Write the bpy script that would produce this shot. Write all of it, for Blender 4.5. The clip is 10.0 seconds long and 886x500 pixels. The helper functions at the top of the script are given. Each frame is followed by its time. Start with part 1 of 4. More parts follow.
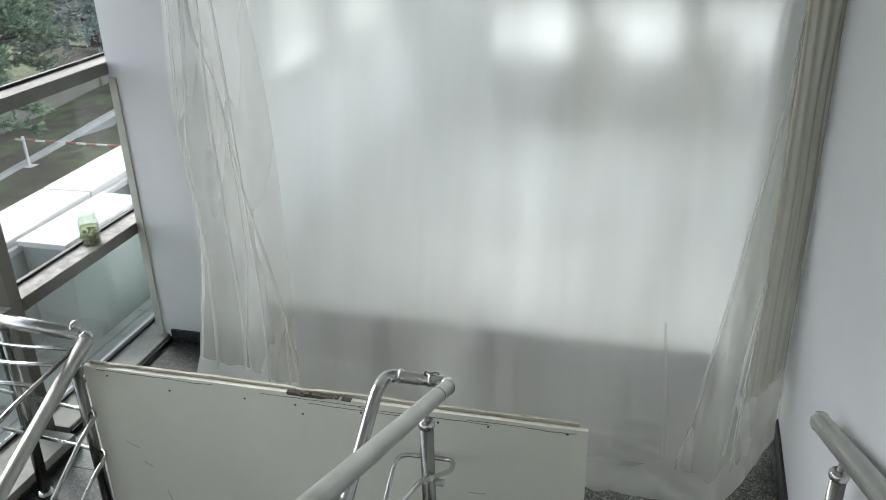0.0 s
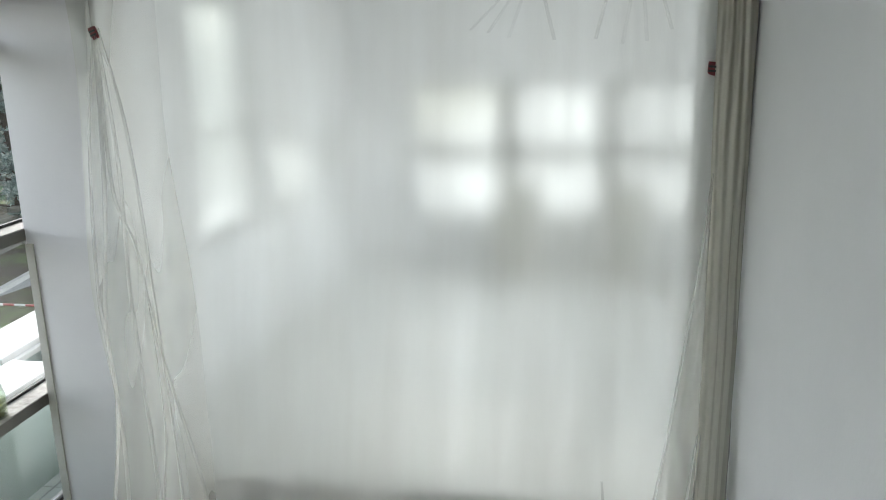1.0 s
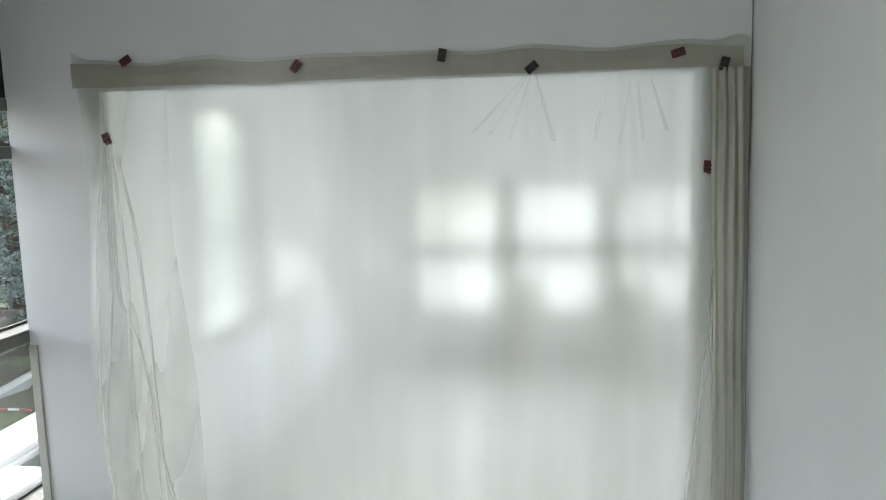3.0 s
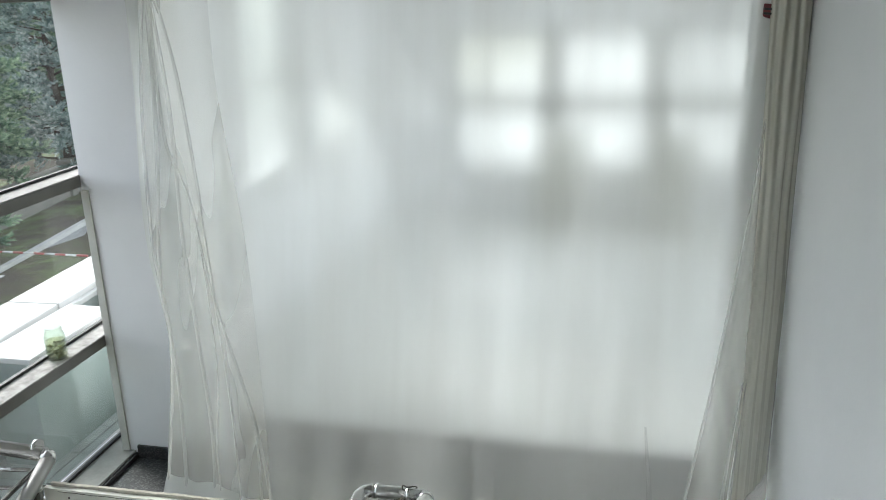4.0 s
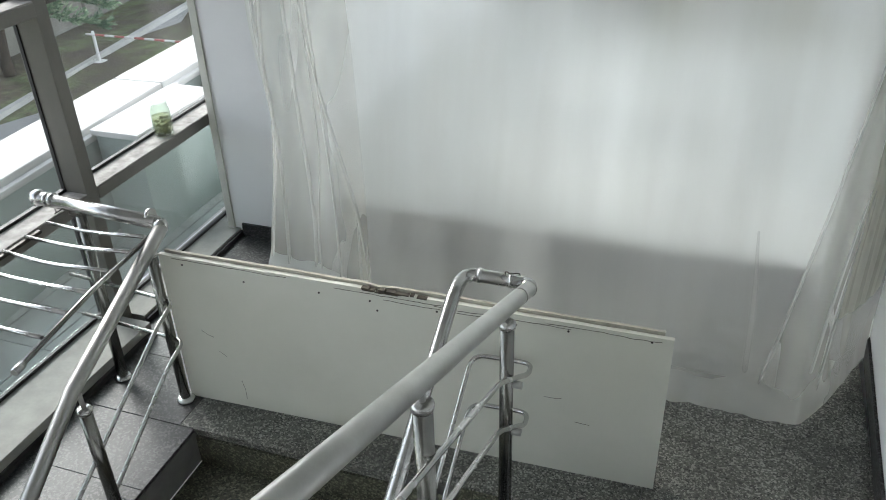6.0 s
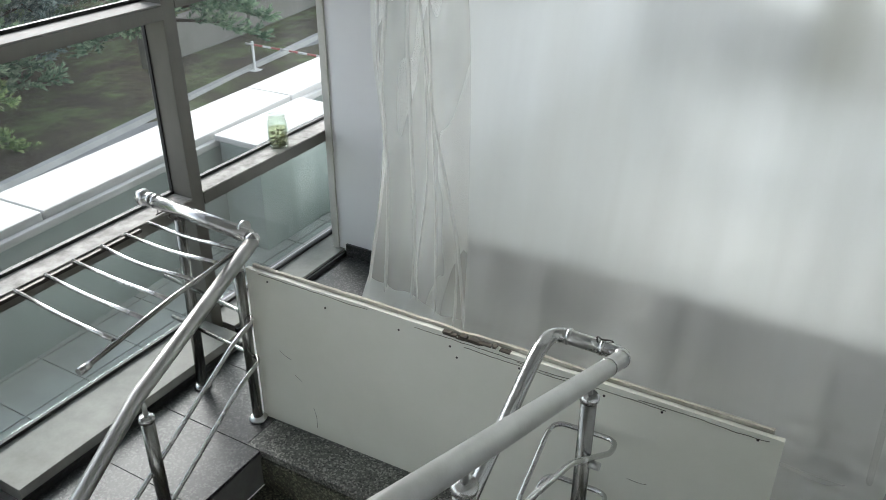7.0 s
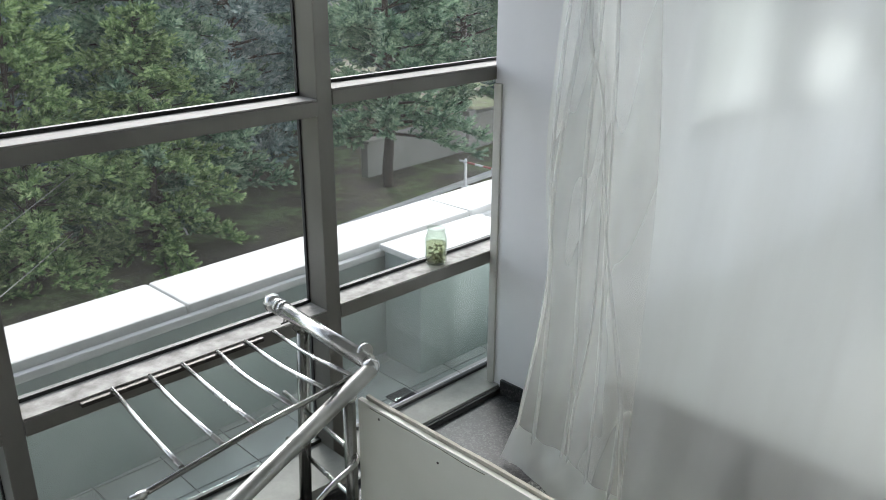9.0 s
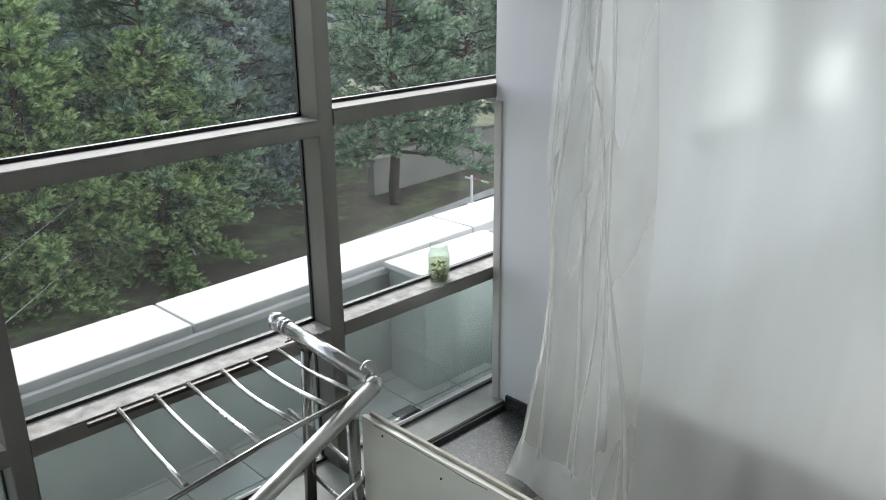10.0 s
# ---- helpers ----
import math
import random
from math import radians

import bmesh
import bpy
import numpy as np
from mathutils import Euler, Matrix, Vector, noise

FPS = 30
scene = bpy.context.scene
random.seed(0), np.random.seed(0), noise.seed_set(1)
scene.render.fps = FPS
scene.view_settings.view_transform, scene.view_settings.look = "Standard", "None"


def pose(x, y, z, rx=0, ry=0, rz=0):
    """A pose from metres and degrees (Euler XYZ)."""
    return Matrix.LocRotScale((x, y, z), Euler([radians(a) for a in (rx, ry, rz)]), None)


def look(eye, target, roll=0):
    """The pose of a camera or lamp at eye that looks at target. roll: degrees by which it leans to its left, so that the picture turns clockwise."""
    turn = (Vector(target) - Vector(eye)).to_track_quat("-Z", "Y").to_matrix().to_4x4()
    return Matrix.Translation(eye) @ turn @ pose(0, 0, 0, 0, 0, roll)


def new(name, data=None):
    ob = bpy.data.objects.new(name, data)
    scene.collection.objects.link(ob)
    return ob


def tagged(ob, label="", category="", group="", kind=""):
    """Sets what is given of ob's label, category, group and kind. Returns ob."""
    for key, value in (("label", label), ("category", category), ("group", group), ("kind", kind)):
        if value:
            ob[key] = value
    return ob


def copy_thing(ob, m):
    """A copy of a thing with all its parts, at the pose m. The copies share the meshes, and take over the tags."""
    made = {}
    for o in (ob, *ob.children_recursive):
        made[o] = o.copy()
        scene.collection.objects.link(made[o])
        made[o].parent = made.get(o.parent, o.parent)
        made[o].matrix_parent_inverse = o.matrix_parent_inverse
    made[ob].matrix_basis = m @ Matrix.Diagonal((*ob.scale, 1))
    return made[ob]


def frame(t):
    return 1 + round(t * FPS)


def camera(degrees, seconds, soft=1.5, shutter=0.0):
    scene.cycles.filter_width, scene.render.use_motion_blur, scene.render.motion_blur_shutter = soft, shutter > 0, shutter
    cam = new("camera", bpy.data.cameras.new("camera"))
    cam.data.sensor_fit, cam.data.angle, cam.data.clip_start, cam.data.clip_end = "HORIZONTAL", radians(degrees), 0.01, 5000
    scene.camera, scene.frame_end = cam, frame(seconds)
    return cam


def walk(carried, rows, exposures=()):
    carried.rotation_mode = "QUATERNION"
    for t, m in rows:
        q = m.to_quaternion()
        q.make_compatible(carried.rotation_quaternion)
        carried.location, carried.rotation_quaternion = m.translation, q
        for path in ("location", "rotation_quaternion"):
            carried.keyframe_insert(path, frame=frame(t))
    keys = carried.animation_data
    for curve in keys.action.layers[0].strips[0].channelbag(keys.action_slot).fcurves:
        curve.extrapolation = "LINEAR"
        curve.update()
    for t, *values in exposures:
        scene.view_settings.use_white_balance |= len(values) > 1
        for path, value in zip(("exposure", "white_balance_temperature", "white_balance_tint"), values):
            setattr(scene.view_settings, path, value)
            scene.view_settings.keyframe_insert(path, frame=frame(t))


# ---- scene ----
cam = camera(56.5, 10.0, soft=0.95)

PATH = [
    (0, (0.457, 0.346, 2.301), (-0.014, 2.096, 1.456), -1.4),
    (0.5, (0.47, 0.353, 2.317), (0.1, 2.18, 1.593), -1.6),
    (1, (0.467, 0.39, 2.336), (0.136, 2.295, 1.825), -1.1),
    (1.5, (0.489, 0.369, 2.343), (0.176, 2.32, 2.036), -0.9),
    (2, (0.492, 0.347, 2.341), (0.195, 2.319, 2.188), -1.0),
    (2.2, (0.486, 0.362, 2.337), (0.186, 2.336, 2.215), -1.0),
    (3.5, (0.434, 0.352, 2.333), (0.068, 2.268, 1.89), -1.7),
    (4, (0.444, 0.357, 2.311), (0.023, 2.213, 1.697), -1.6),
    (4.5, (0.446, 0.33, 2.28), (-0.024, 2.082, 1.436), -2.4),
    (5, (0.417, 0.318, 2.257), (-0.098, 1.964, 1.244), -2.5),
    (5.2, (0.399, 0.316, 2.251), (-0.129, 1.939, 1.21), -2.5),
    (6.5, (0.357, 0.525, 2.186), (-0.33, 2.101, 1.164), -1.1),
    (7, (0.383, 0.637, 2.15), (-0.492, 2.152, 1.181), 0.1),
    (7.5, (0.287, 0.771, 2.072), (-0.769, 2.206, 1.164), -0.2),
    (8, (0.219, 0.871, 2.061), (-0.991, 2.233, 1.235), -0.5),
    (8.5, (0.195, 0.996, 2.01), (-1.1, 2.317, 1.249), 0.2),
    (9, (0.252, 1.127, 1.982), (-1.084, 2.439, 1.279), 0.3),
    (9.5, (0.276, 1.137, 1.982), (-1.076, 2.449, 1.311), -0.3),
    (10, (0.283, 1.128, 1.99), (-1.077, 2.436, 1.325), -0.7),
]
walk(cam, [(t, look(eye, target, roll)) for t, eye, target, roll in PATH], exposures=[(0, 2.04, 6400, 12), (1, 2.10, 6500, 11), (2, 2.20, 6800, 9), (3.5, 2.16, 6350, 10), (5, 2.12, 6400, 11), (7.5, 2.02, 6350, 12), (10, 1.93, 6350, 13)])
# ---- world, sun, exposure ----
world = bpy.data.worlds.new("overcast_sky")
scene.world = world
world.use_nodes = True
wn = world.node_tree.nodes
wl = world.node_tree.links
sky = wn.new("ShaderNodeTexSky")
sky.sky_type = "NISHITA"
sky.sun_disc = False
sky.sun_elevation = radians(33)
sky.sun_rotation = radians(298)
sky_grey = wn.new("ShaderNodeRGBToBW")
sky_mix = wn.new("ShaderNodeMixRGB")
sky_mix.inputs[0].default_value = 0.25
wl.new(sky.outputs[0], sky_grey.inputs[0])
wl.new(sky_grey.outputs[0], sky_mix.inputs[1])
wl.new(sky.outputs[0], sky_mix.inputs[2])
wl.new(sky_mix.outputs[0], wn["Background"].inputs[0])
wn["Background"].inputs[1].default_value = 0.158
sun_data = bpy.data.lights.new("sun", "SUN")
sun_data.energy = 1.05
sun_data.angle = radians(25)
sun_data.color = (1.0, 0.985, 0.94)
sun = new("sun", sun_data)
sun.matrix_world = look((-40, 22, 26), (-3, 2, 2))


def window_light(centre, target, width, height, watts):
    """Daylight that stands in the opening of a passage window."""
    data = bpy.data.lights.new("window_daylight", "AREA")
    data.shape, data.size, data.size_y, data.energy, data.color = "RECTANGLE", width, height, watts, (0.97, 1.0, 0.99)
    ob = new("window_daylight", data)
    ob.matrix_world = look(centre, target)


window_light((0.435, 8.66, 1.185), (0.435, 0, 1.185), 3.4, 1.28, 3.0)
window_light((-2.22, 5.845, 1.785), (5, 5.845, 1.785), 0.95, 1.55, 1.1)
window_light((-2.22, 7.12, 1.21), (5, 7.12, 1.21), 0.8, 0.47, 0.6)
window_light((-2.22, 8.16, 1.30), (5, 8.16, 1.30), 0.42, 0.45, 0.4)
# fill light in an added, unseen east opening, lifts the whole passage
window_light((3.36, 6.3, 1.7), (-3, 6.3, 1.4), 3.4, 2.0, 14)


# ---- materials ----
def material(name):
    m = bpy.data.materials.new(name)
    m.use_nodes = True
    nodes, links = m.node_tree.nodes, m.node_tree.links
    return m, nodes, links, nodes["Principled BSDF"]


def ramp(nodes, stops):
    r = nodes.new("ShaderNodeValToRGB")
    while len(r.color_ramp.elements) < len(stops):
        r.color_ramp.elements.new(0.5)
    for e, (p, c) in zip(r.color_ramp.elements, stops):
        e.position, e.color = p, (*c, 1)
    return r


def noise_tex(nodes, links, scale, detail=4.0, rough=0.55, stretch=None, space="Object"):
    co = nodes.new("ShaderNodeTexCoord")
    n = nodes.new("ShaderNodeTexNoise")
    n.inputs["Scale"].default_value = scale
    n.inputs["Detail"].default_value = detail
    n.inputs["Roughness"].default_value = rough
    src = co.outputs[space]
    if stretch:
        mp = nodes.new("ShaderNodeMapping")
        mp.inputs["Scale"].default_value = stretch
        links.new(src, mp.inputs[0])
        src = mp.outputs[0]
    links.new(src, n.inputs["Vector"])
    return n


def mix(nodes, links, fac, a, b, mode="MIX"):
    m = nodes.new("ShaderNodeMixRGB")
    m.blend_type = mode
    for i, v in enumerate((fac, a, b)):
        if hasattr(v, "links"):
            links.new(v, m.inputs[i])
        elif isinstance(v, tuple):
            m.inputs[i].default_value = (*v, 1)
        else:
            m.inputs[i].default_value = v
    return m.outputs[0]


def bump(nodes, links, height, strength, distance, bsdf):
    b = nodes.new("ShaderNodeBump")
    b.inputs["Strength"].default_value = strength
    b.inputs["Distance"].default_value = distance
    links.new(height, b.inputs["Height"])
    links.new(b.outputs[0], bsdf.inputs["Normal"])


def mottled(name, dark, light, scale, fine, rough, metal=0.0, bump_d=0.0, stretch=None, fine_amount=0.25, rough_var=0.12):
    """A surface with slow stains and fine grain."""
    m, n, l, b = material(name)
    slow = noise_tex(n, l, scale, 5, 0.6, stretch)
    grain = noise_tex(n, l, fine, 3, 0.6, stretch)
    r = ramp(n, [(0.3, dark), (0.7, light)])
    l.new(slow.outputs[0], r.inputs[0])
    g = ramp(n, [(0.3, (0.45, 0.45, 0.45)), (0.7, (0.55, 0.55, 0.55))])
    l.new(grain.outputs[0], g.inputs[0])
    l.new(mix(n, l, fine_amount, r.outputs[0], g.outputs[0], "OVERLAY"), b.inputs["Base Color"])
    rr = n.new("ShaderNodeMapRange")
    rr.inputs["To Min"].default_value, rr.inputs["To Max"].default_value = rough - rough_var, rough + rough_var
    l.new(slow.outputs[0], rr.inputs[0])
    l.new(rr.outputs[0], b.inputs["Roughness"])
    b.inputs["Metallic"].default_value = metal
    if bump_d:
        bump(n, l, grain.outputs[0], 0.5, bump_d, b)
    return m


def granite(name, dark, mid, pale, scale, rough):
    m, n, l, b = material(name)
    co = n.new("ShaderNodeTexCoord")
    v = n.new("ShaderNodeTexVoronoi")
    v.inputs["Scale"].default_value = scale
    l.new(co.outputs["Object"], v.inputs["Vector"])
    bw = n.new("ShaderNodeSeparateColor")
    l.new(v.outputs["Color"], bw.inputs[0])
    r = ramp(n, [(0.0, dark), (0.3, mid), (0.65, mid), (0.85, pale)])
    l.new(bw.outputs[0], r.inputs[0])
    slow = noise_tex(n, l, 3.0, 4, 0.6)
    sr = ramp(n, [(0.35, (0.6, 0.6, 0.57)), (0.65, (1.05, 1.05, 1.0))])
    l.new(slow.outputs[0], sr.inputs[0])
    oi = n.new("ShaderNodeObjectInfo")
    tone = n.new("ShaderNodeMapRange")
    tone.inputs["To Min"].default_value, tone.inputs["To Max"].default_value = 0.85, 1.1
    l.new(oi.outputs["Random"], tone.inputs[0])
    c = mix(n, l, 1.0, r.outputs[0], sr.outputs[0], "MULTIPLY")
    c = mix(n, l, 1.0, c, tone.outputs[0], "MULTIPLY")
    l.new(c, b.inputs["Base Color"])
    rr = n.new("ShaderNodeMapRange")
    rr.inputs["To Min"].default_value, rr.inputs["To Max"].default_value = rough - 0.1, rough + 0.2
    l.new(slow.outputs[0], rr.inputs[0])
    l.new(rr.outputs[0], b.inputs["Roughness"])
    return m


PLASTER = mottled("white_wall_paint", (0.79, 0.80, 0.82), (0.85, 0.86, 0.875), 1.1, 60, 0.55, bump_d=0.001, fine_amount=0.1)
CEILING = mottled("ceiling_paint", (0.70, 0.70, 0.68), (0.78, 0.78, 0.76), 0.9, 50, 0.7, fine_amount=0.1)
GRANITE = granite("grey_granite", (0.035, 0.036, 0.033), (0.135, 0.138, 0.128), (0.36, 0.36, 0.34), 170, 0.45)
GRANITE_DARK = granite("dark_polished_granite", (0.010, 0.010, 0.011), (0.032, 0.032, 0.034), (0.09, 0.09, 0.092), 140, 0.42)
STEP_STONE = granite("worn_step_granite", (0.020, 0.021, 0.014), (0.085, 0.087, 0.062), (0.24, 0.24, 0.18), 160, 0.45)
GROUT = mottled("grey_grout", (0.10, 0.10, 0.095), (0.17, 0.17, 0.16), 6, 90, 0.85)
ALU = mottled("grey_window_frame", (0.13, 0.126, 0.11), (0.19, 0.185, 0.165), 2.5, 120, 0.34, metal=0.3, fine_amount=0.15, stretch=(1, 1, 0.3))
# paler than the frame: daylight on the transom tops is put into the colour
ALU_TOP = mottled("lit_frame_top", (0.20, 0.195, 0.18), (0.36, 0.35, 0.33), 4, 60, 0.80, metal=0.0, fine_amount=0.3)
GASKET = mottled("black_rubber", (0.012, 0.012, 0.012), (0.03, 0.03, 0.03), 8, 60, 0.6)
SILL = mottled("dusty_sill", (0.16, 0.155, 0.14), (0.46, 0.45, 0.425), 13, 55, 0.82, metal=0.0, bump_d=0.001, fine_amount=0.5)
RAIL = mottled("grey_bottom_rail", (0.20, 0.20, 0.185), (0.34, 0.335, 0.31), 5, 60, 0.72, fine_amount=0.3)
STEEL = mottled("brushed_stainless_steel", (0.50, 0.50, 0.49), (0.66, 0.66, 0.65), 5, 220, 0.26, metal=1.0, fine_amount=0.15, rough_var=0.08)
# posts: dark reflections put into the base colour; the carrier bar is dark itself
POST_STEEL = mottled("steel_darkened_for_reflections", (0.20, 0.20, 0.185), (0.30, 0.30, 0.28), 6, 160, 0.24, metal=1.0, fine_amount=0.2, rough_var=0.08)
HANDRAIL = mottled("matt_brushed_steel", (0.50, 0.50, 0.48), (0.64, 0.64, 0.62), 7, 190, 0.42, metal=0.9, fine_amount=0.25)
STEEL_DULL = mottled("worn_dull_steel", (0.40, 0.40, 0.38), (0.56, 0.56, 0.54), 6, 160, 0.36, metal=0.9, fine_amount=0.2)
BOARD = mottled("off_white_laminate", (0.68, 0.69, 0.60), (0.77, 0.775, 0.69), 1.6, 70, 0.45, fine_amount=0.12)
BOARD_EDGE = mottled("chipboard_edge", (0.38, 0.36, 0.29), (0.58, 0.56, 0.48), 14, 90, 0.8, fine_amount=0.6, bump_d=0.002)
DARK_CHIP = mottled("exposed_dark_core", (0.03, 0.025, 0.02), (0.10, 0.085, 0.06), 30, 120, 0.85)
NAIL = mottled("nail_iron", (0.03, 0.028, 0.025), (0.08, 0.07, 0.06), 30, 120, 0.5, metal=0.6)
CLIP_RED = mottled("dark_red_tape", (0.10, 0.012, 0.015), (0.22, 0.03, 0.035), 40, 160, 0.4)
CLIP_DARK = mottled("black_clip_metal", (0.02, 0.018, 0.018), (0.06, 0.05, 0.05), 40, 160, 0.35, metal=0.4)
CONCRETE = mottled("white_painted_concrete", (0.46, 0.47, 0.46), (0.64, 0.64, 0.63), 2.4, 26, 0.75, bump_d=0.003)
BALCONY_WALL = mottled("pale_green_render", (0.26, 0.31, 0.29), (0.38, 0.42, 0.40), 1.2, 40, 0.8, bump_d=0.002)
WHITE_TILE = mottled("white_floor_tile", (0.36, 0.36, 0.34), (0.64, 0.64, 0.62), 2.2, 60, 0.35)
LIGHT_FLOOR = mottled("pale_polished_floor", (0.62, 0.63, 0.61), (0.72, 0.73, 0.71), 1.5, 40, 0.4)
TRIM = mottled("ivory_plastic_trim", (0.46, 0.46, 0.42), (0.57, 0.57, 0.53), 5, 80, 0.45)
SPANDREL = mottled("dark_panel", (0.012, 0.012, 0.013), (0.03, 0.03, 0.03), 3, 40, 0.4)
ASPHALT = mottled("pale_asphalt", (0.27, 0.27, 0.26), (0.38, 0.38, 0.365), 0.35, 30, 0.9, bump_d=0.004)
KERB = mottled("kerb_concrete", (0.42, 0.42, 0.40), (0.58, 0.58, 0.55), 1.5, 30, 0.85, bump_d=0.003)
BARK = mottled("conifer_bark", (0.035, 0.028, 0.022), (0.10, 0.08, 0.06), 6, 40, 0.9, bump_d=0.02, stretch=(1, 1, 0.2))
STONE_WALL = mottled("far_pale_wall", (0.19, 0.185, 0.16), (0.30, 0.29, 0.26), 0.6, 12, 0.85)
WALL_FAR = mottled("apartment_render", (0.50, 0.49, 0.46), (0.62, 0.60, 0.56), 0.3, 6, 0.85)
RED = mottled("red_barrier_paint", (0.42, 0.12, 0.11), (0.55, 0.2, 0.18), 5, 60, 0.5)
WHITE = mottled("white_barrier_paint", (0.70, 0.70, 0.68), (0.80, 0.80, 0.78), 5, 60, 0.5)
PICKLE = mottled("green_pickled_leaves", (0.10, 0.10, 0.035), (0.30, 0.29, 0.13), 40, 120, 0.5, fine_amount=0.4)
FOLIAGE = []


def needles(name, dark, pale):
    m, n, l, b = material(name)
    gm = n.new("ShaderNodeNewGeometry")
    r = ramp(n, [(0.2, dark), (0.8, pale)])
    patch = noise_tex(n, l, 2.6, 4, 0.65)
    both = n.new("ShaderNodeMath")
    both.operation = "MULTIPLY_ADD"
    both.inputs[1].default_value = 0.25
    l.new(gm.outputs["Random Per Island"], both.inputs[0])
    spread = n.new("ShaderNodeMapRange")
    spread.inputs["From Min"].default_value, spread.inputs["From Max"].default_value = 0.32, 0.68
    spread.inputs["To Max"].default_value = 0.75
    l.new(patch.outputs[0], spread.inputs[0])
    l.new(spread.outputs[0], both.inputs[2])
    l.new(both.outputs[0], r.inputs[0])
    l.new(r.outputs[0], b.inputs["Base Color"])
    b.inputs["Roughness"].default_value = 0.7
    b.inputs["Specular IOR Level"].default_value = 0.25
    tl = n.new("ShaderNodeBsdfTranslucent")
    l.new(r.outputs[0], tl.inputs[0])
    ms = n.new("ShaderNodeMixShader")
    ms.inputs[0].default_value = 0.25
    l.new(b.outputs[0], ms.inputs[1])
    l.new(tl.outputs[0], ms.inputs[2])
    l.new(ms.outputs[0], n["Material Output"].inputs[0])
    return m


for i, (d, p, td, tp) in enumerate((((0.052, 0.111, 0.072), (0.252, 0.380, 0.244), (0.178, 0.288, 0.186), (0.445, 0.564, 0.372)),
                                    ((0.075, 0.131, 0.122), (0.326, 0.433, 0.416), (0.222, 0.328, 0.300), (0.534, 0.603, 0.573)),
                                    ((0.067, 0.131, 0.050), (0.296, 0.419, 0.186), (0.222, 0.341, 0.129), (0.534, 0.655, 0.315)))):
    FOLIAGE.append((needles("conifer_needles_%s" % "abc"[i], d, p), needles("tip_needles_%s" % "abc"[i], td, tp)))


def ground_material():
    m, n, l, b = material("grass_and_soil")
    a = noise_tex(n, l, 0.9, 6, 0.65)
    g = noise_tex(n, l, 7, 4, 0.7)
    r = ramp(n, [(0.36, (0.10, 0.085, 0.065)), (0.50, (0.12, 0.11, 0.07)), (0.62, (0.17, 0.21, 0.10))])
    l.new(a.outputs[0], r.inputs[0])
    g2 = ramp(n, [(0.3, (0.35, 0.35, 0.35)), (0.7, (0.65, 0.65, 0.65))])
    l.new(g.outputs[0], g2.inputs[0])
    l.new(mix(n, l, 0.8, r.outputs[0], g2.outputs[0], "OVERLAY"), b.inputs["Base Color"])
    b.inputs["Roughness"].default_value = 0.95
    bump(n, l, g.outputs[0], 0.8, 0.05, b)
    return m


GROUND = ground_material()


def glass_material(name, tint, gloss, dirt):
    m, n, l, b = material(name)
    n.remove(b)
    tr = n.new("ShaderNodeBsdfTransparent")
    tr.inputs[0].default_value = (*tint, 1)
    gl = n.new("ShaderNodeBsdfGlossy")
    gl.inputs["Roughness"].default_value = 0.02
    fr = n.new("ShaderNodeLayerWeight")
    fr.inputs[0].default_value = 0.5
    pw = n.new("ShaderNodeMath")
    pw.operation = "POWER"
    pw.inputs[1].default_value = 4.0
    l.new(fr.outputs["Facing"], pw.inputs[0])
    mg = n.new("ShaderNodeMath")
    mg.operation = "MULTIPLY_ADD"
    mg.inputs[1].default_value = 0.5 * gloss
    mg.inputs[2].default_value = 0.025 * gloss
    l.new(pw.outputs[0], mg.inputs[0])
    m1 = n.new("ShaderNodeMixShader")
    l.new(mg.outputs[0], m1.inputs[0])
    l.new(tr.outputs[0], m1.inputs[1])
    l.new(gl.outputs[0], m1.inputs[2])
    di = n.new("ShaderNodeBsdfTranslucent")
    di.inputs[0].default_value = (0.8, 0.82, 0.8, 1)
    nz = noise_tex(n, l, 3.5, 6, 0.65)
    rp = ramp(n, [(0.25, (dirt * 0.4, dirt * 0.4, dirt * 0.4)), (0.8, (dirt, dirt, dirt))])
    l.new(nz.outputs[0], rp.inputs[0])
    m2 = n.new("ShaderNodeMixShader")
    l.new(rp.outputs[0], m2.inputs[0])
    l.new(m1.outputs[0], m2.inputs[1])
    l.new(di.outputs[0], m2.inputs[2])
    l.new(m2.outputs[0], n["Material Output"].inputs[0])
    return m


# the clear panes' faint veil is haze that lightens the trees; lower panes are grimy
GLASS = glass_material("window_glass", (0.97, 0.985, 0.975), 0.6, 0.009)
GLASS_LOW = glass_material("grimy_lower_glass", (0.84, 0.90, 0.88), 1.0, 0.035)
BRINE = glass_material("olive_brine", (0.82, 0.81, 0.66), 0.6, 0.2)
JAR_GLASS = glass_material("jar_glass", (0.88, 0.92, 0.88), 1.6, 0.03)


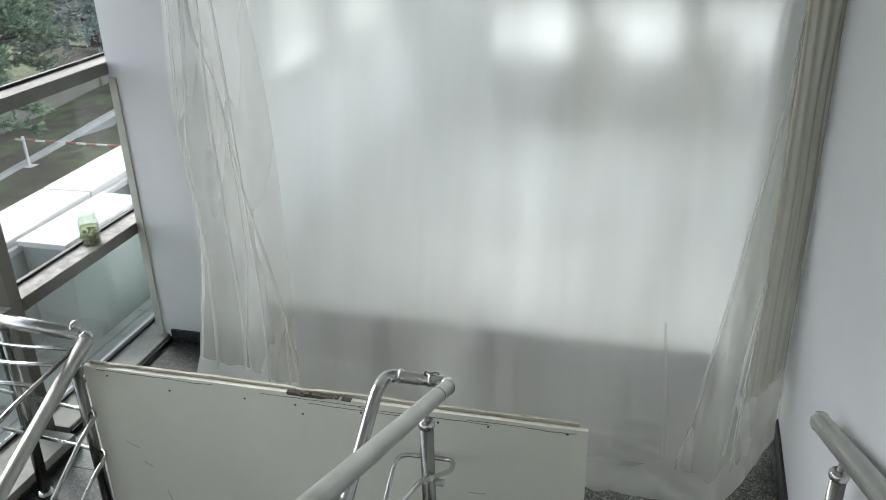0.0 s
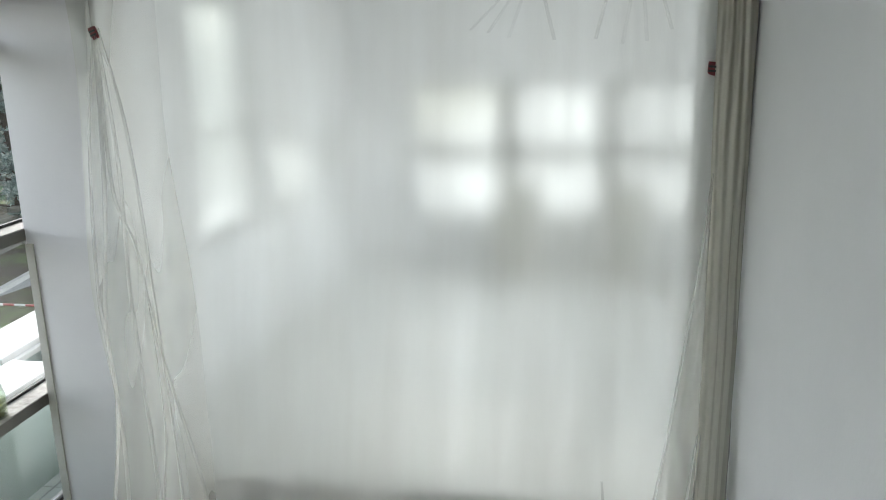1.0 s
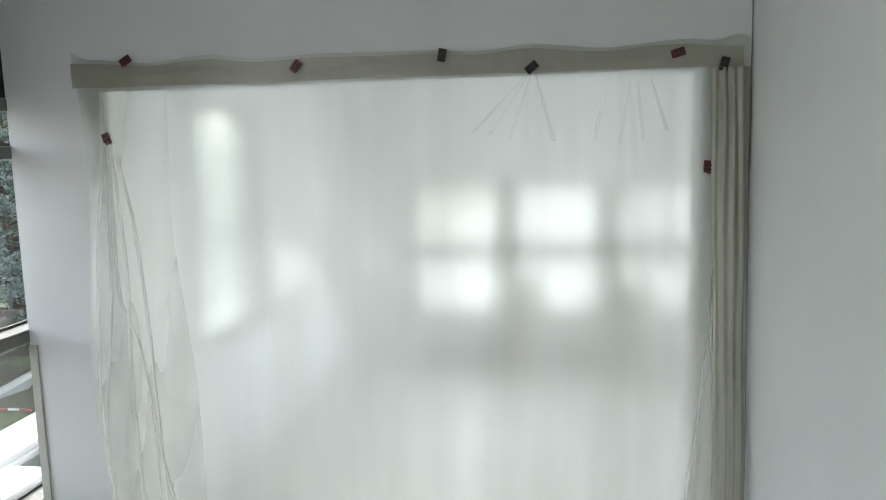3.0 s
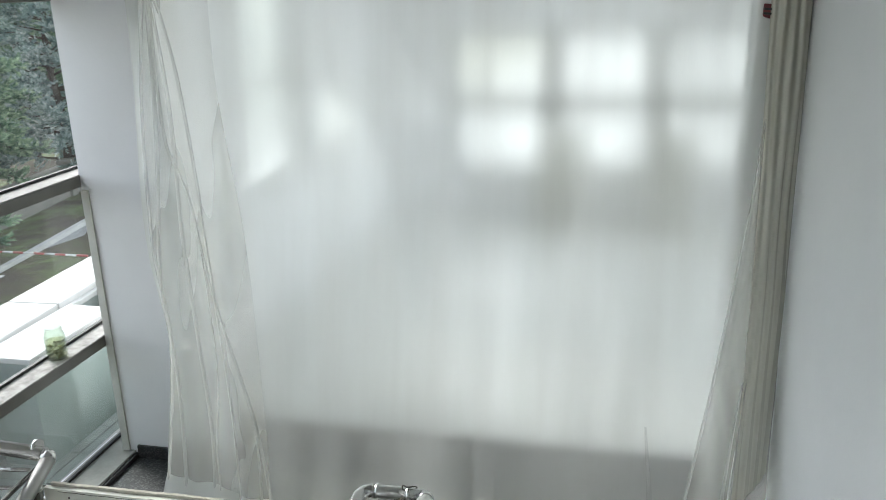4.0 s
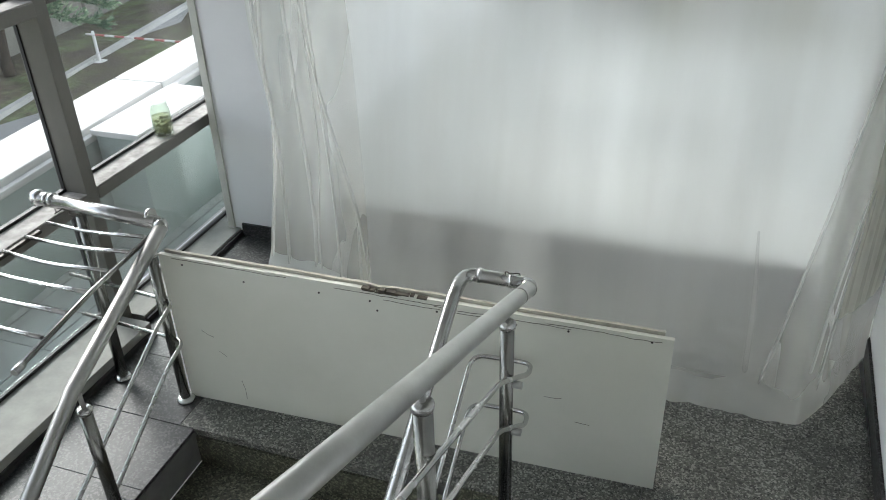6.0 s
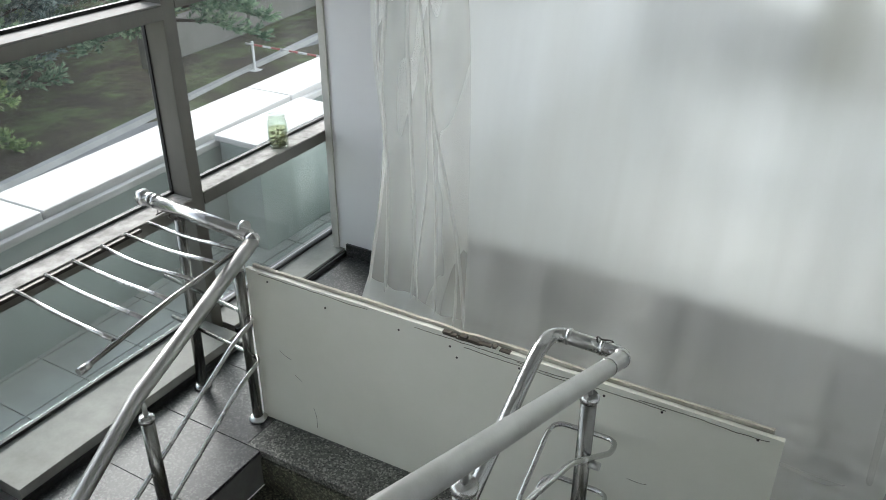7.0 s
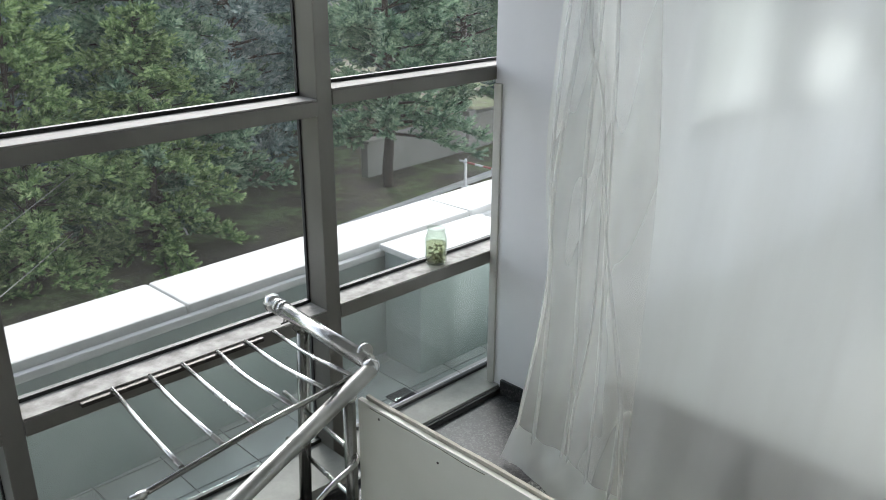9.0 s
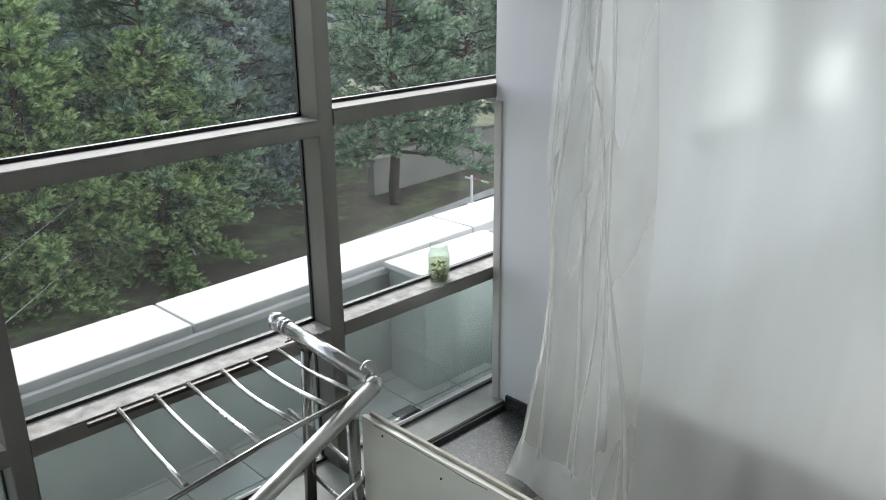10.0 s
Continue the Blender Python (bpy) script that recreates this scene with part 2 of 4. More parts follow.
def film_material(name, body_colour, least, most, share):
    """Milky polythene: blurred view through it, a milky body and a faint gloss."""
    m, n, l, b = material(name)
    n.remove(b)
    rf = n.new("ShaderNodeBsdfRefraction")
    rf.inputs["Color"].default_value = (0.90, 0.92, 0.90, 1)
    rf.inputs["IOR"].default_value = 1.09
    rf.inputs["Roughness"].default_value = 0.62
    tl = n.new("ShaderNodeBsdfTranslucent")
    tl.inputs[0].default_value = (0.86, 0.87, 0.85, 1)
    df = n.new("ShaderNodeBsdfDiffuse")
    df.inputs[0].default_value = (*body_colour, 1)
    gl = n.new("ShaderNodeBsdfGlossy")
    gl.inputs["Roughness"].default_value = 0.24
    tp = n.new("ShaderNodeBsdfTransparent")
    milky = n.new("ShaderNodeMixShader")
    milky.inputs[0].default_value = share
    l.new(tl.outputs[0], milky.inputs[1])
    l.new(df.outputs[0], milky.inputs[2])
    nz = noise_tex(n, l, 2.2, 5, 0.6, (1.0, 1.0, 0.25))
    lean = n.new("ShaderNodeMapping")
    lean.inputs["Rotation"].default_value = (0, radians(-9), 0)
    lean.inputs["Scale"].default_value = (1.0, 0.2, 0.07)
    where = n.new("ShaderNodeTexCoord")
    l.new(where.outputs["Object"], lean.inputs[0])
    streak = n.new("ShaderNodeTexNoise")
    streak.inputs["Scale"].default_value, streak.inputs["Detail"].default_value = 5.5, 3.0
    l.new(lean.outputs[0], streak.inputs["Vector"])
    both = n.new("ShaderNodeMath")
    both.operation = "MULTIPLY_ADD"
    both.inputs[1].default_value = 1.3
    l.new(streak.outputs[0], both.inputs[0])
    l.new(nz.outputs[0], both.inputs[2])
    f = n.new("ShaderNodeMapRange")
    f.inputs["From Min"].default_value, f.inputs["From Max"].default_value = 0.85, 1.45
    f.inputs["To Min"].default_value, f.inputs["To Max"].default_value = least, most
    l.new(both.outputs[0], f.inputs[0])
    body = n.new("ShaderNodeMixShader")
    l.new(f.outputs[0], body.inputs[0])
    l.new(rf.outputs[0], body.inputs[1])
    l.new(milky.outputs[0], body.inputs[2])
    clear = n.new("ShaderNodeMixShader")
    clear.inputs[0].default_value = 0.04
    l.new(body.outputs[0], clear.inputs[1])
    l.new(tp.outputs[0], clear.inputs[2])
    out = n.new("ShaderNodeMixShader")
    out.inputs[0].default_value = 0.10
    l.new(clear.outputs[0], out.inputs[1])
    l.new(gl.outputs[0], out.inputs[2])
    fine = noise_tex(n, l, 30, 4, 0.6, (1.0, 1.0, 0.15))
    bp = n.new("ShaderNodeBump")
    bp.inputs["Strength"].default_value = 0.4
    bp.inputs["Distance"].default_value = 0.004
    l.new(fine.outputs[0], bp.inputs["Height"])
    for s in (gl, df, tl):
        l.new(bp.outputs[0], s.inputs["Normal"])
    l.new(out.outputs[0], n["Material Output"].inputs[0])
    return m


FILM = film_material("milky_polythene_film", (0.50, 0.485, 0.42), 0.20, 0.70, 0.40)


def clear_film(name, colour, clear, gloss):
    """Thin clear polythene in loose folds: it scatters a little and glints along its creases."""
    m, n, l, b = material(name)
    n.remove(b)
    tp = n.new("ShaderNodeBsdfTransparent")
    tl = n.new("ShaderNodeBsdfTranslucent")
    tl.inputs[0].default_value = (*colour, 1)
    df = n.new("ShaderNodeBsdfDiffuse")
    df.inputs[0].default_value = (*colour, 1)
    gl = n.new("ShaderNodeBsdfGlossy")
    gl.inputs["Roughness"].default_value = 0.30
    milk = n.new("ShaderNodeMixShader")
    milk.inputs[0].default_value = 0.35
    l.new(tl.outputs[0], milk.inputs[1])
    l.new(df.outputs[0], milk.inputs[2])
    nz = noise_tex(n, l, 4.5, 2, 0.5, (1.0, 1.0, 0.12))
    f = n.new("ShaderNodeMapRange")
    f.inputs["From Min"].default_value, f.inputs["From Max"].default_value = 0.3, 0.7
    f.inputs["To Min"].default_value, f.inputs["To Max"].default_value = clear - 0.14, clear + 0.14
    l.new(nz.outputs[0], f.inputs[0])
    body = n.new("ShaderNodeMixShader")
    l.new(f.outputs[0], body.inputs[0])
    l.new(milk.outputs[0], body.inputs[1])
    l.new(tp.outputs[0], body.inputs[2])
    out = n.new("ShaderNodeMixShader")
    out.inputs[0].default_value = gloss
    l.new(body.outputs[0], out.inputs[1])
    l.new(gl.outputs[0], out.inputs[2])
    l.new(out.outputs[0], n["Material Output"].inputs[0])
    return m


FILM_PLEAT = clear_film("folded_polythene_film", (0.95, 0.95, 0.92), 0.58, 0.11)
FILM_CREASE = clear_film("creased_polythene_film", (0.93, 0.93, 0.90), 0.84, 0.03)
FILM_FLAP = clear_film("doubled_polythene_film", (0.88, 0.87, 0.80), 0.74, 0.04)
FILM_LAYERS = film_material("layered_polythene_film", (0.47, 0.44, 0.34), 0.80, 0.95, 0.72)

# ---- builders ----
BASE = {}


def thing(name, base, label, category, group="", kind=""):
    ob = new(name)
    ob.empty_display_size = 0.1
    ob.location = base
    BASE[ob.name] = Vector(base)
    return tagged(ob, label, category, group, kind)


def part(name, bm, mat, parent=None, label=""):
    """Links a mesh that is drawn in world coordinates, under its parent if there is one."""
    me = bpy.data.meshes.new(name)
    if parent is not None:
        bmesh.ops.translate(bm, verts=bm.verts, vec=-BASE[parent.name])
    bm.to_mesh(me)
    bm.free()
    me.materials.append(mat)
    ob = new(name, me)
    if parent is not None:
        ob.parent = parent
        BASE[ob.name] = BASE[parent.name]
    else:
        BASE[ob.name] = Vector((0, 0, 0))
    if label:
        ob["label"] = label
    return ob


def box(x0, x1, y0, y1, z0, z1, bevel=0.0, bm=None):
    bm = bm or bmesh.new()
    vs = [bm.verts.new(p) for p in ((x0, y0, z0), (x1, y0, z0), (x1, y1, z0), (x0, y1, z0), (x0, y0, z1), (x1, y0, z1), (x1, y1, z1), (x0, y1, z1))]
    fs = [bm.faces.new([vs[i] for i in f]) for f in ((0, 3, 2, 1), (4, 5, 6, 7), (0, 1, 5, 4), (1, 2, 6, 5), (2, 3, 7, 6), (3, 0, 4, 7))]
    if bevel:
        es = list({e for f in fs for e in f.edges})
        bmesh.ops.bevel(bm, geom=es, offset=bevel, segments=2, profile=0.6, affect="EDGES")
    return bm


def rounded(points, radius, steps=6):
    """A polyline with its corners rounded."""
    pts = [Vector(p) for p in points]
    out = [pts[0]]
    for a, b, c in zip(pts, pts[1:], pts[2:]):
        u, w = (a - b), (c - b)
        d = min(radius, u.length * 0.45, w.length * 0.45)
        p, q = b + u.normalized() * d, b + w.normalized() * d
        for i in range(steps + 1):
            t = i / steps
            out.append((1 - t) ** 2 * p + 2 * t * (1 - t) * b + t * t * q)
    return out + [pts[-1]]


def tube(points, r, seg=14, bm=None, caps=True, radii=None):
    bm = bm or bmesh.new()
    pts = [Vector(p) for p in points]
    rings, up = [], Vector((0.13, 0.2, 0.97))
    for i, p in enumerate(pts):
        d = (pts[min(i + 1, len(pts) - 1)] - pts[max(i - 1, 0)]).normalized()
        side = d.cross(up)
        if side.length < 1e-3:
            side = d.cross(Vector((1, 0, 0)))
        side.normalize()
        up = side.cross(d).normalized()
        rad = radii[i] if radii else r
        rings.append([bm.verts.new(p + rad * (math.cos(a) * side + math.sin(a) * up)) for a in (2 * math.pi * k / seg for k in range(seg))])
    for a, b in zip(rings, rings[1:]):
        for k in range(seg):
            f = bm.faces.new((a[k], a[(k + 1) % seg], b[(k + 1) % seg], b[k]))
            f.smooth = True
    if caps:
        bm.faces.new(rings[0][::-1])
        bm.faces.new(rings[-1])
    bm.normal_update()
    return bm


def lathe(profile, centre, seg=28, bm=None):
    bm = bm or bmesh.new()
    rings = [[bm.verts.new((centre[0] + r * math.cos(2 * math.pi * k / seg), centre[1] + r * math.sin(2 * math.pi * k / seg), centre[2] + z)) for k in range(seg)] for r, z in profile]
    for a, b in zip(rings, rings[1:]):
        for k in range(seg):
            f = bm.faces.new((a[k], a[(k + 1) % seg], b[(k + 1) % seg], b[k]))
            f.smooth = True
    return bm


def structure(name, bm, mat, label, category):
    return tagged(part(name, bm, mat), label, category, kind="structure")


# ---- large structure ----
WIN_X = -2.06          # inner face of the window frames
WALL_Y = 3.70          # face of the curtained wall
RIGHT_X = 1.06
OPEN_L, OPEN_R, OPEN_TOP = -1.575, 0.908, 2.56

bm = box(-2.06, OPEN_L, WALL_Y, WALL_Y + 0.22, 0, 4.4)
box(OPEN_R, RIGHT_X + 0.03, WALL_Y, WALL_Y + 0.22, 0, 4.4, bm=bm)
box(OPEN_L, OPEN_R, WALL_Y, WALL_Y + 0.22, OPEN_TOP, 4.4, bm=bm)
wall_north = structure("wall_north", bm, PLASTER, "white painted wall with a wide doorway behind the plastic sheet", "wall")
bm = box(RIGHT_X, RIGHT_X + 0.2, -2.6, WALL_Y + 0.22, -2.6, 4.4)
for v in bm.verts:
    v.co.x += 0.042 if v.co.y > 0 else -0.17
structure("wall_east", bm, PLASTER, "smooth white painted stairwell wall beside the handrail", "wall")
structure("wall_south", box(-2.3, RIGHT_X + 0.2, -2.8, -2.6, -2.6, 4.4), PLASTER, "plain white wall at the back of the stairwell", "wall")
structure("ceiling", box(-2.3, RIGHT_X + 0.2, -2.6, WALL_Y, 3.3, 3.5), CEILING, "white painted stairwell ceiling", "ceiling")
structure("wall_west_base", box(-2.26, -2.06, -2.6, WALL_Y + 0.22, -2.6, -0.02), PLASTER, "white wall below the window frames", "wall")

# the passage behind the sheet
structure("passage_floor", box(-2.06, 3.2, 4.15, 8.5, -0.12, 0.0), LIGHT_FLOOR, "pale polished floor of the passage behind the sheet", "floor")
structure("passage_ceiling", box(-2.3, 3.4, WALL_Y + 0.22, 8.7, 2.95, 3.1), CEILING, "white ceiling of the passage behind the sheet", "ceiling")
bm = bmesh.new()
box(RIGHT_X + 0.2, 3.2, 3.72, 3.92, 0, 2.95, bm=bm)
structure("passage_wall_south", bm, PLASTER, "white side of the passage behind the stairwell", "wall")


def wall_with_openings(name, axis, at, thick, lo, hi, z0, z1, openings, label):
    """A wall along x (axis 'x', at y) or along y, with rectangular openings (a, b, za, zb)."""
    bm = bmesh.new()

    def piece(a, b, za, zb):
        if b - a > 1e-4 and zb - za > 1e-4:
            if axis == "x":
                box(a, b, at, at + thick, za, zb, bm=bm)
            else:
                box(at, at + thick, a, b, za, zb, bm=bm)
    pos = lo
    for a, b, za, zb in sorted(openings):
        piece(pos, a, z0, z1)
        piece(a, b, z0, za)
        piece(a, b, zb, z1)
        pos = b
    piece(pos, hi, z0, z1)
    return structure(name, bm, PLASTER, label, "wall")


# opening added out of view, only to let more light into the passage
EAST_WIN = (4.5, 8.1, 0.6, 2.8)
FAR_WIN = (-1.33, 2.2, 0.49, 1.88)
SIDE_WINS = [(5.32, 6.37, 0.95, 2.62), (6.66, 7.58, 0.92, 1.50), (7.90, 8.42, 1.02, 1.58)]
wall_with_openings("passage_wall_north", "x", 8.5, 0.2, -2.06, 3.2, 0, 2.95, [FAR_WIN], "white end wall of the passage with a wide window")
wall_with_openings("passage_wall_east", "y", 3.2, 0.2, 3.72, 8.7, 0, 2.95, [EAST_WIN], "plain white side wall of the passage with an added unseen window")
wall_with_openings("passage_wall_west", "y", -2.26, 0.2, 4.05, 8.7, 0, 2.95, SIDE_WINS, "white outer wall of the passage with windows")


def plain_window(name, axis, at, a, b, za, zb, bars, cross, label, bar=0.03):
    """A fixed window: a frame with bars, one pane in each field."""
    ob = thing(name, (at, a, za) if axis == "y" else (a, at, za), label, "window", kind="structure")

    def slab(p, q, r, s, d0, d1, bv=0.0):
        return box(at + d0, at + d1, p, q, r, s, bv) if axis == "y" else box(p, q, at + d0, at + d1, r, s, bv)
    w = 0.05
    for p, q, r, s in ((a, b, za, za + w), (a, b, zb - w, zb), (a, a + w, za + w, zb - w), (b - w, b, za + w, zb - w)):
        part("window_frame", slab(p, q, r, s, -0.04, 0.04, 0.004), ALU, ob)
    xs = [a + w] + sorted(bars) + [b - w]
    zs = [za + w] + sorted(cross) + [zb - w]
    for v in bars:
        part("mullion", slab(v - bar, v + bar, za + w, zb - w, -0.035, 0.035, 0.004), ALU, ob)
    for p, q in zip(xs, xs[1:]):
        for c in cross:
            part("transom", slab(p + (bar if p in bars else 0), q - (bar if q in bars else 0), c - bar * 0.6, c + bar * 0.6, -0.03, 0.03, 0.004), ALU, ob)
        for r, s in zip(zs, zs[1:]):
            g = part("pane", slab(p + 0.002, q - 0.002, r + 0.002, s - 0.002, -0.004, 0.004), GLASS, ob)
            g.visible_shadow = False
    return ob


plain_window("window_1", "x", 8.6, *FAR_WIN, (-0.31, 0.74), (1.175,), "wide grey framed window with small panes at the passage end", 0.115)
for i, w in enumerate(SIDE_WINS):
    plain_window("window_%d" % (i + 2), "y", -2.16, *w, (), (1.70,) if i == 0 else (), "grey framed passage window facing the trees")

plain_window("window_5", "y", 3.3, *EAST_WIN, (5.7, 6.9), (1.6,), "grey framed window at the side of the passage")

# ---- the glazed front ----
front = thing("window_front", (WIN_X, 2.8, 0), "tall glazed front with grey metal mullions and dusty sills", "window", kind="structure")
MULL = (-1.83, -0.68, 0.47, 1.67, 2.822, 3.97)
MW = 0.032             # half the width of a mullion
TRANS = (0.70, 1.49, 2.33, 2.54)
EDGE_S, EDGE_N = -2.6, 4.05
for y in MULL:
    part("mullion", box(WIN_X - 0.13, WIN_X, y - MW, y + MW, 0.0, 3.3, 0.004), ALU, front)
    for s in (-1, 1):
        part("gasket", box(WIN_X - 0.118, WIN_X - 0.104, y + s * MW - 0.006, y + s * MW + 0.006, 0.07, 3.3), GASKET, front)
part("gasket", box(WIN_X - 0.12, WIN_X - 0.09, EDGE_N - 0.008, EDGE_N, 0.07, 3.3), GASKET, front)
bays = [(a, b) for a, b in zip((EDGE_S,) + MULL, MULL + (EDGE_N,))]
for a, b in bays:
    p = a + (MW if a in MULL else 0.0)
    q = b - (MW if b in MULL else 0.0)
    step = 0.012 if a > 2.5 else -0.018
    heights = [z + (-0.012 if a > 2.5 and k == 0 else step) for k, z in enumerate(TRANS)]
    levels = [0.07] + heights + [3.3]
    for k, z in enumerate(heights):
        tr = part("transom", box(WIN_X - 0.128, WIN_X + 0.004, p, q, z - 0.058, z - 0.006, 0.003), ALU, front)
        part("sill", box(WIN_X - 0.10, WIN_X + 0.002, p + 0.001, q - 0.001, z - 0.0055, z, 0.001), SILL if k == 0 else ALU_TOP, front, "dusty pale top of the sill" if k == 0 else "")
        part("gasket", box(WIN_X - 0.122, WIN_X - 0.102, p, q, z - 0.005, z + 0.012), GASKET, front)
    for k, (r, s) in enumerate(zip(levels, levels[1:])):
        # unseen south bays are glazed at the top, added to brighten the right wall
        g = part("pane", box(WIN_X - 0.115, WIN_X - 0.108, p, q, r, s - (0.058 if k < len(TRANS) else 0)), SPANDREL if k == len(TRANS) and a > 1.6 else GLASS_LOW if k == 0 else GLASS, front, "dark opaque panel" if k == len(TRANS) and a > 1.6 else "")
        g.visible_shadow = k == len(TRANS) and a > 1.6
    lip, top = (0.07, 0.034) if a > 2.5 else (0.155, 0.062)
    part("bottom_rail", box(WIN_X - 0.13, WIN_X + lip, p, q, 0.0, top, 0.003), RAIL, front, "pale bottom rail with dust")
    part("gasket", box(WIN_X - 0.10, WIN_X - 0.085, p, q, top + 0.001, top + 0.016), GASKET, front)
    part("rail_edge", box(WIN_X + lip + 0.001, WIN_X + lip + 0.017, p, q, 0.0, 0.022), GASKET, front)

part("edge_trim", box(WIN_X + 0.002, WIN_X + 0.042, WALL_Y - 0.012, WALL_Y - 0.001, 0.0, 1.43, 0.003), TRIM, front, "ivory plastic edge strip")

# ---- landing and stairs ----
landing = structure("floor", box(-2.05, RIGHT_X, 2.34, 4.15, -0.16, -0.014), GROUT, "landing floor of speckled grey granite slabs", "floor")
side_strip = structure("floor_side_strip", box(-1.94, -1.37, 1.35, 2.34, -0.16, -0.014), GROUT, "narrow floor strip of dark polished granite beside the stairs", "floor")


def slab_piece(name, x0, x1, y0, y1, mat, parent, z0=-0.014, z1=0.0, gap=0.001):
    return part(name, box(x0 + gap, x1 - gap, y0 + gap, y1 - gap, z0, z1, 0.0015), mat, parent)


def flight(name, x0, x1, y, z, count, rise, going, label):
    """Steps that go from y towards the south; rise is negative for a flight that goes down."""
    ob = thing(name, ((x0 + x1) / 2, y, z), label, "stairs", kind="structure")
    for k in range(count):
        ya, yb = y - going * (k + 1), y - going * k
        top = z + rise * (k + 1)
        low = min(top, top - rise) - 0.14
        part("step_body", box(x0, x1, ya, yb, low, top - 0.032), GROUT, ob)
        nose = (ya - (0.02 if rise < 0 else 0.0), yb + (0.02 if rise > 0 else 0.0))
        part("tread", box(x0, x1, nose[0] + 0.001, nose[1] - 0.001, top - 0.03, top, 0.005), STEP_STONE if rise < 0 else GRANITE, ob)
        if rise > 0:
            part("riser", box(x0, x1, yb + 0.001, yb + 0.012, top - rise + 0.002, top - 0.032), GRANITE, ob)
        else:
            part("riser", box(x0, x1, yb - 0.012, yb - 0.001, top + 0.002, top - rise - 0.034), STEP_STONE, ob)
    return ob


flight("upper_stairs", -0.03, RIGHT_X, 2.15, 0.0, 9, 0.15, 0.36, "grey granite steps going up from the landing")
flight("lower_stairs", -1.37, -0.32, 2.32, 0.0, 9, -0.165, 0.30, "worn dark granite steps going down from the landing")
structure("upper_floor", box(-0.03, RIGHT_X, -2.6, -1.09, 1.15, 1.35), GRANITE, "grey granite upper landing", "floor")
structure("lower_floor", box(-2.06, RIGHT_X, -2.6, 2.3, -2.6, -1.6), GRANITE_DARK, "dark granite floor at the foot of the stairs", "floor")
part("fascia", box(-0.32, -0.03, 2.33, 2.345, -0.16, -0.005), STEP_STONE, landing)
tagged(bpy.data.objects["fascia"], "granite edge of the stair well")
bpy.data.objects["fascia"].parent = landing

# skirting of dark granite along the curtained wall and the right wall
structure("baseboard", box(-1.97, OPEN_L, WALL_Y - 0.015, WALL_Y - 0.001, 0.0, 0.07, 0.002), GRANITE_DARK, "dark granite skirting at the foot of the wall", "baseboard")
bm = box(-0.013, -0.001, 2.16, WALL_Y - 0.001, 0.0, 0.085, 0.002)
for v in bm.verts:
    v.co.x += RIGHT_X + 0.042 - 0.0325 * (WALL_Y + 0.22 - v.co.y)
structure("baseboard_east", bm, GRANITE_DARK, "dark granite skirting along the stairwell wall", "baseboard")

# ---- railings ----
UP, DOWN = 0.41, 0.575


def bracket(bm_centre, top, ob):
    """Cap and swivel pin on a post."""
    x, y, z = bm_centre
    part("post_cap", lathe([(0.0, -0.012), (0.024, -0.012), (0.026, -0.006), (0.026, 0.004), (0.021, 0.010), (0.0, 0.012)], (x, y, z), 18), STEEL, ob, "polished end cap")
    part("swivel_pin", tube([(x, y, z + 0.008), (x, y, top)], 0.008, 8), STEEL_DULL, ob)


def post(x, y, z0, z1, top, ob, r=0.021):
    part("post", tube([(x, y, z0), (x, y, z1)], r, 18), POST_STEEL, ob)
    part("base_flange", lathe([(0.0, 0.001), (0.036, 0.001), (0.037, 0.008), (0.028, 0.015), (0.022, 0.018), (0.0, 0.018)], (x, y, z0), 20), STEEL, ob)
    bracket((x, y, z1), top, ob)


def sleeve(p, q, r, ob, name="joint_ring"):
    part(name, tube([p, q], r, 18), STEEL, ob)


def along(x, y0, z0, slope, y):
    return (x, y, z0 + (y0 - y) * slope)


# railing between the two flights
mid = thing("stair_railing", (-0.09, 2.25, 0), "stainless steel stair railing that turns round between two flights", "railing")
RAIL_Z = 0.806
part("handrail", tube([(-0.08, 2.452, RAIL_Z), along(-0.08, 2.452, RAIL_Z, UP, 1.6), along(-0.08, 2.452, RAIL_Z, UP, -0.9)], 0.0245, 22), HANDRAIL, mid, "thick brushed steel handrail")
ret = rounded([(-0.095, 2.475, 0.808), (-0.288, 2.467, 0.814), (-0.288, 2.362, 0.812), along(-0.284, 2.262, 0.797, -DOWN, 0.4)], 0.10, 8)
part("return_rail", tube(ret, 0.0215, 18), STEEL, mid, "polished bent return of the handrail")
part("end_knuckle", lathe([(0.0, -0.026), (0.014, -0.0245), (0.023, -0.014), (0.026, 0.0), (0.023, 0.014), (0.014, 0.0245), (0.0, 0.026)], (-0.083, 2.460, RAIL_Z), 18), STEEL, mid)
for y in (2.450, 2.335):
    sleeve(along(-0.08, 2.452, RAIL_Z, UP, y), along(-0.08, 2.452, RAIL_Z, UP, y - 0.006), 0.0262, mid)
for x in (-0.135, -0.235):
    sleeve((x, 2.472, 0.811), (x - 0.012, 2.471, 0.812), 0.0245, mid)
part("clamp_wire", tube([(-0.14 + 0.028 * math.cos(a), 2.475 + 0.012 * math.sin(3 * a), 0.812 + 0.030 * math.sin(a)) for a in [k * 0.35 for k in range(38)]], 0.0022, 5), NAIL, mid, "dark twisted binding wire")
post(-0.093, 2.25, 0.0, 0.812, 0.875, mid)
post(-0.092, 1.58, 0.30, 1.085, 1.15, mid, 0.022)
post(-0.085, 0.86, 0.60, 1.38, 1.45, mid, 0.022)
post(-0.285, 1.55, -0.5, 0.34, 0.40, mid)
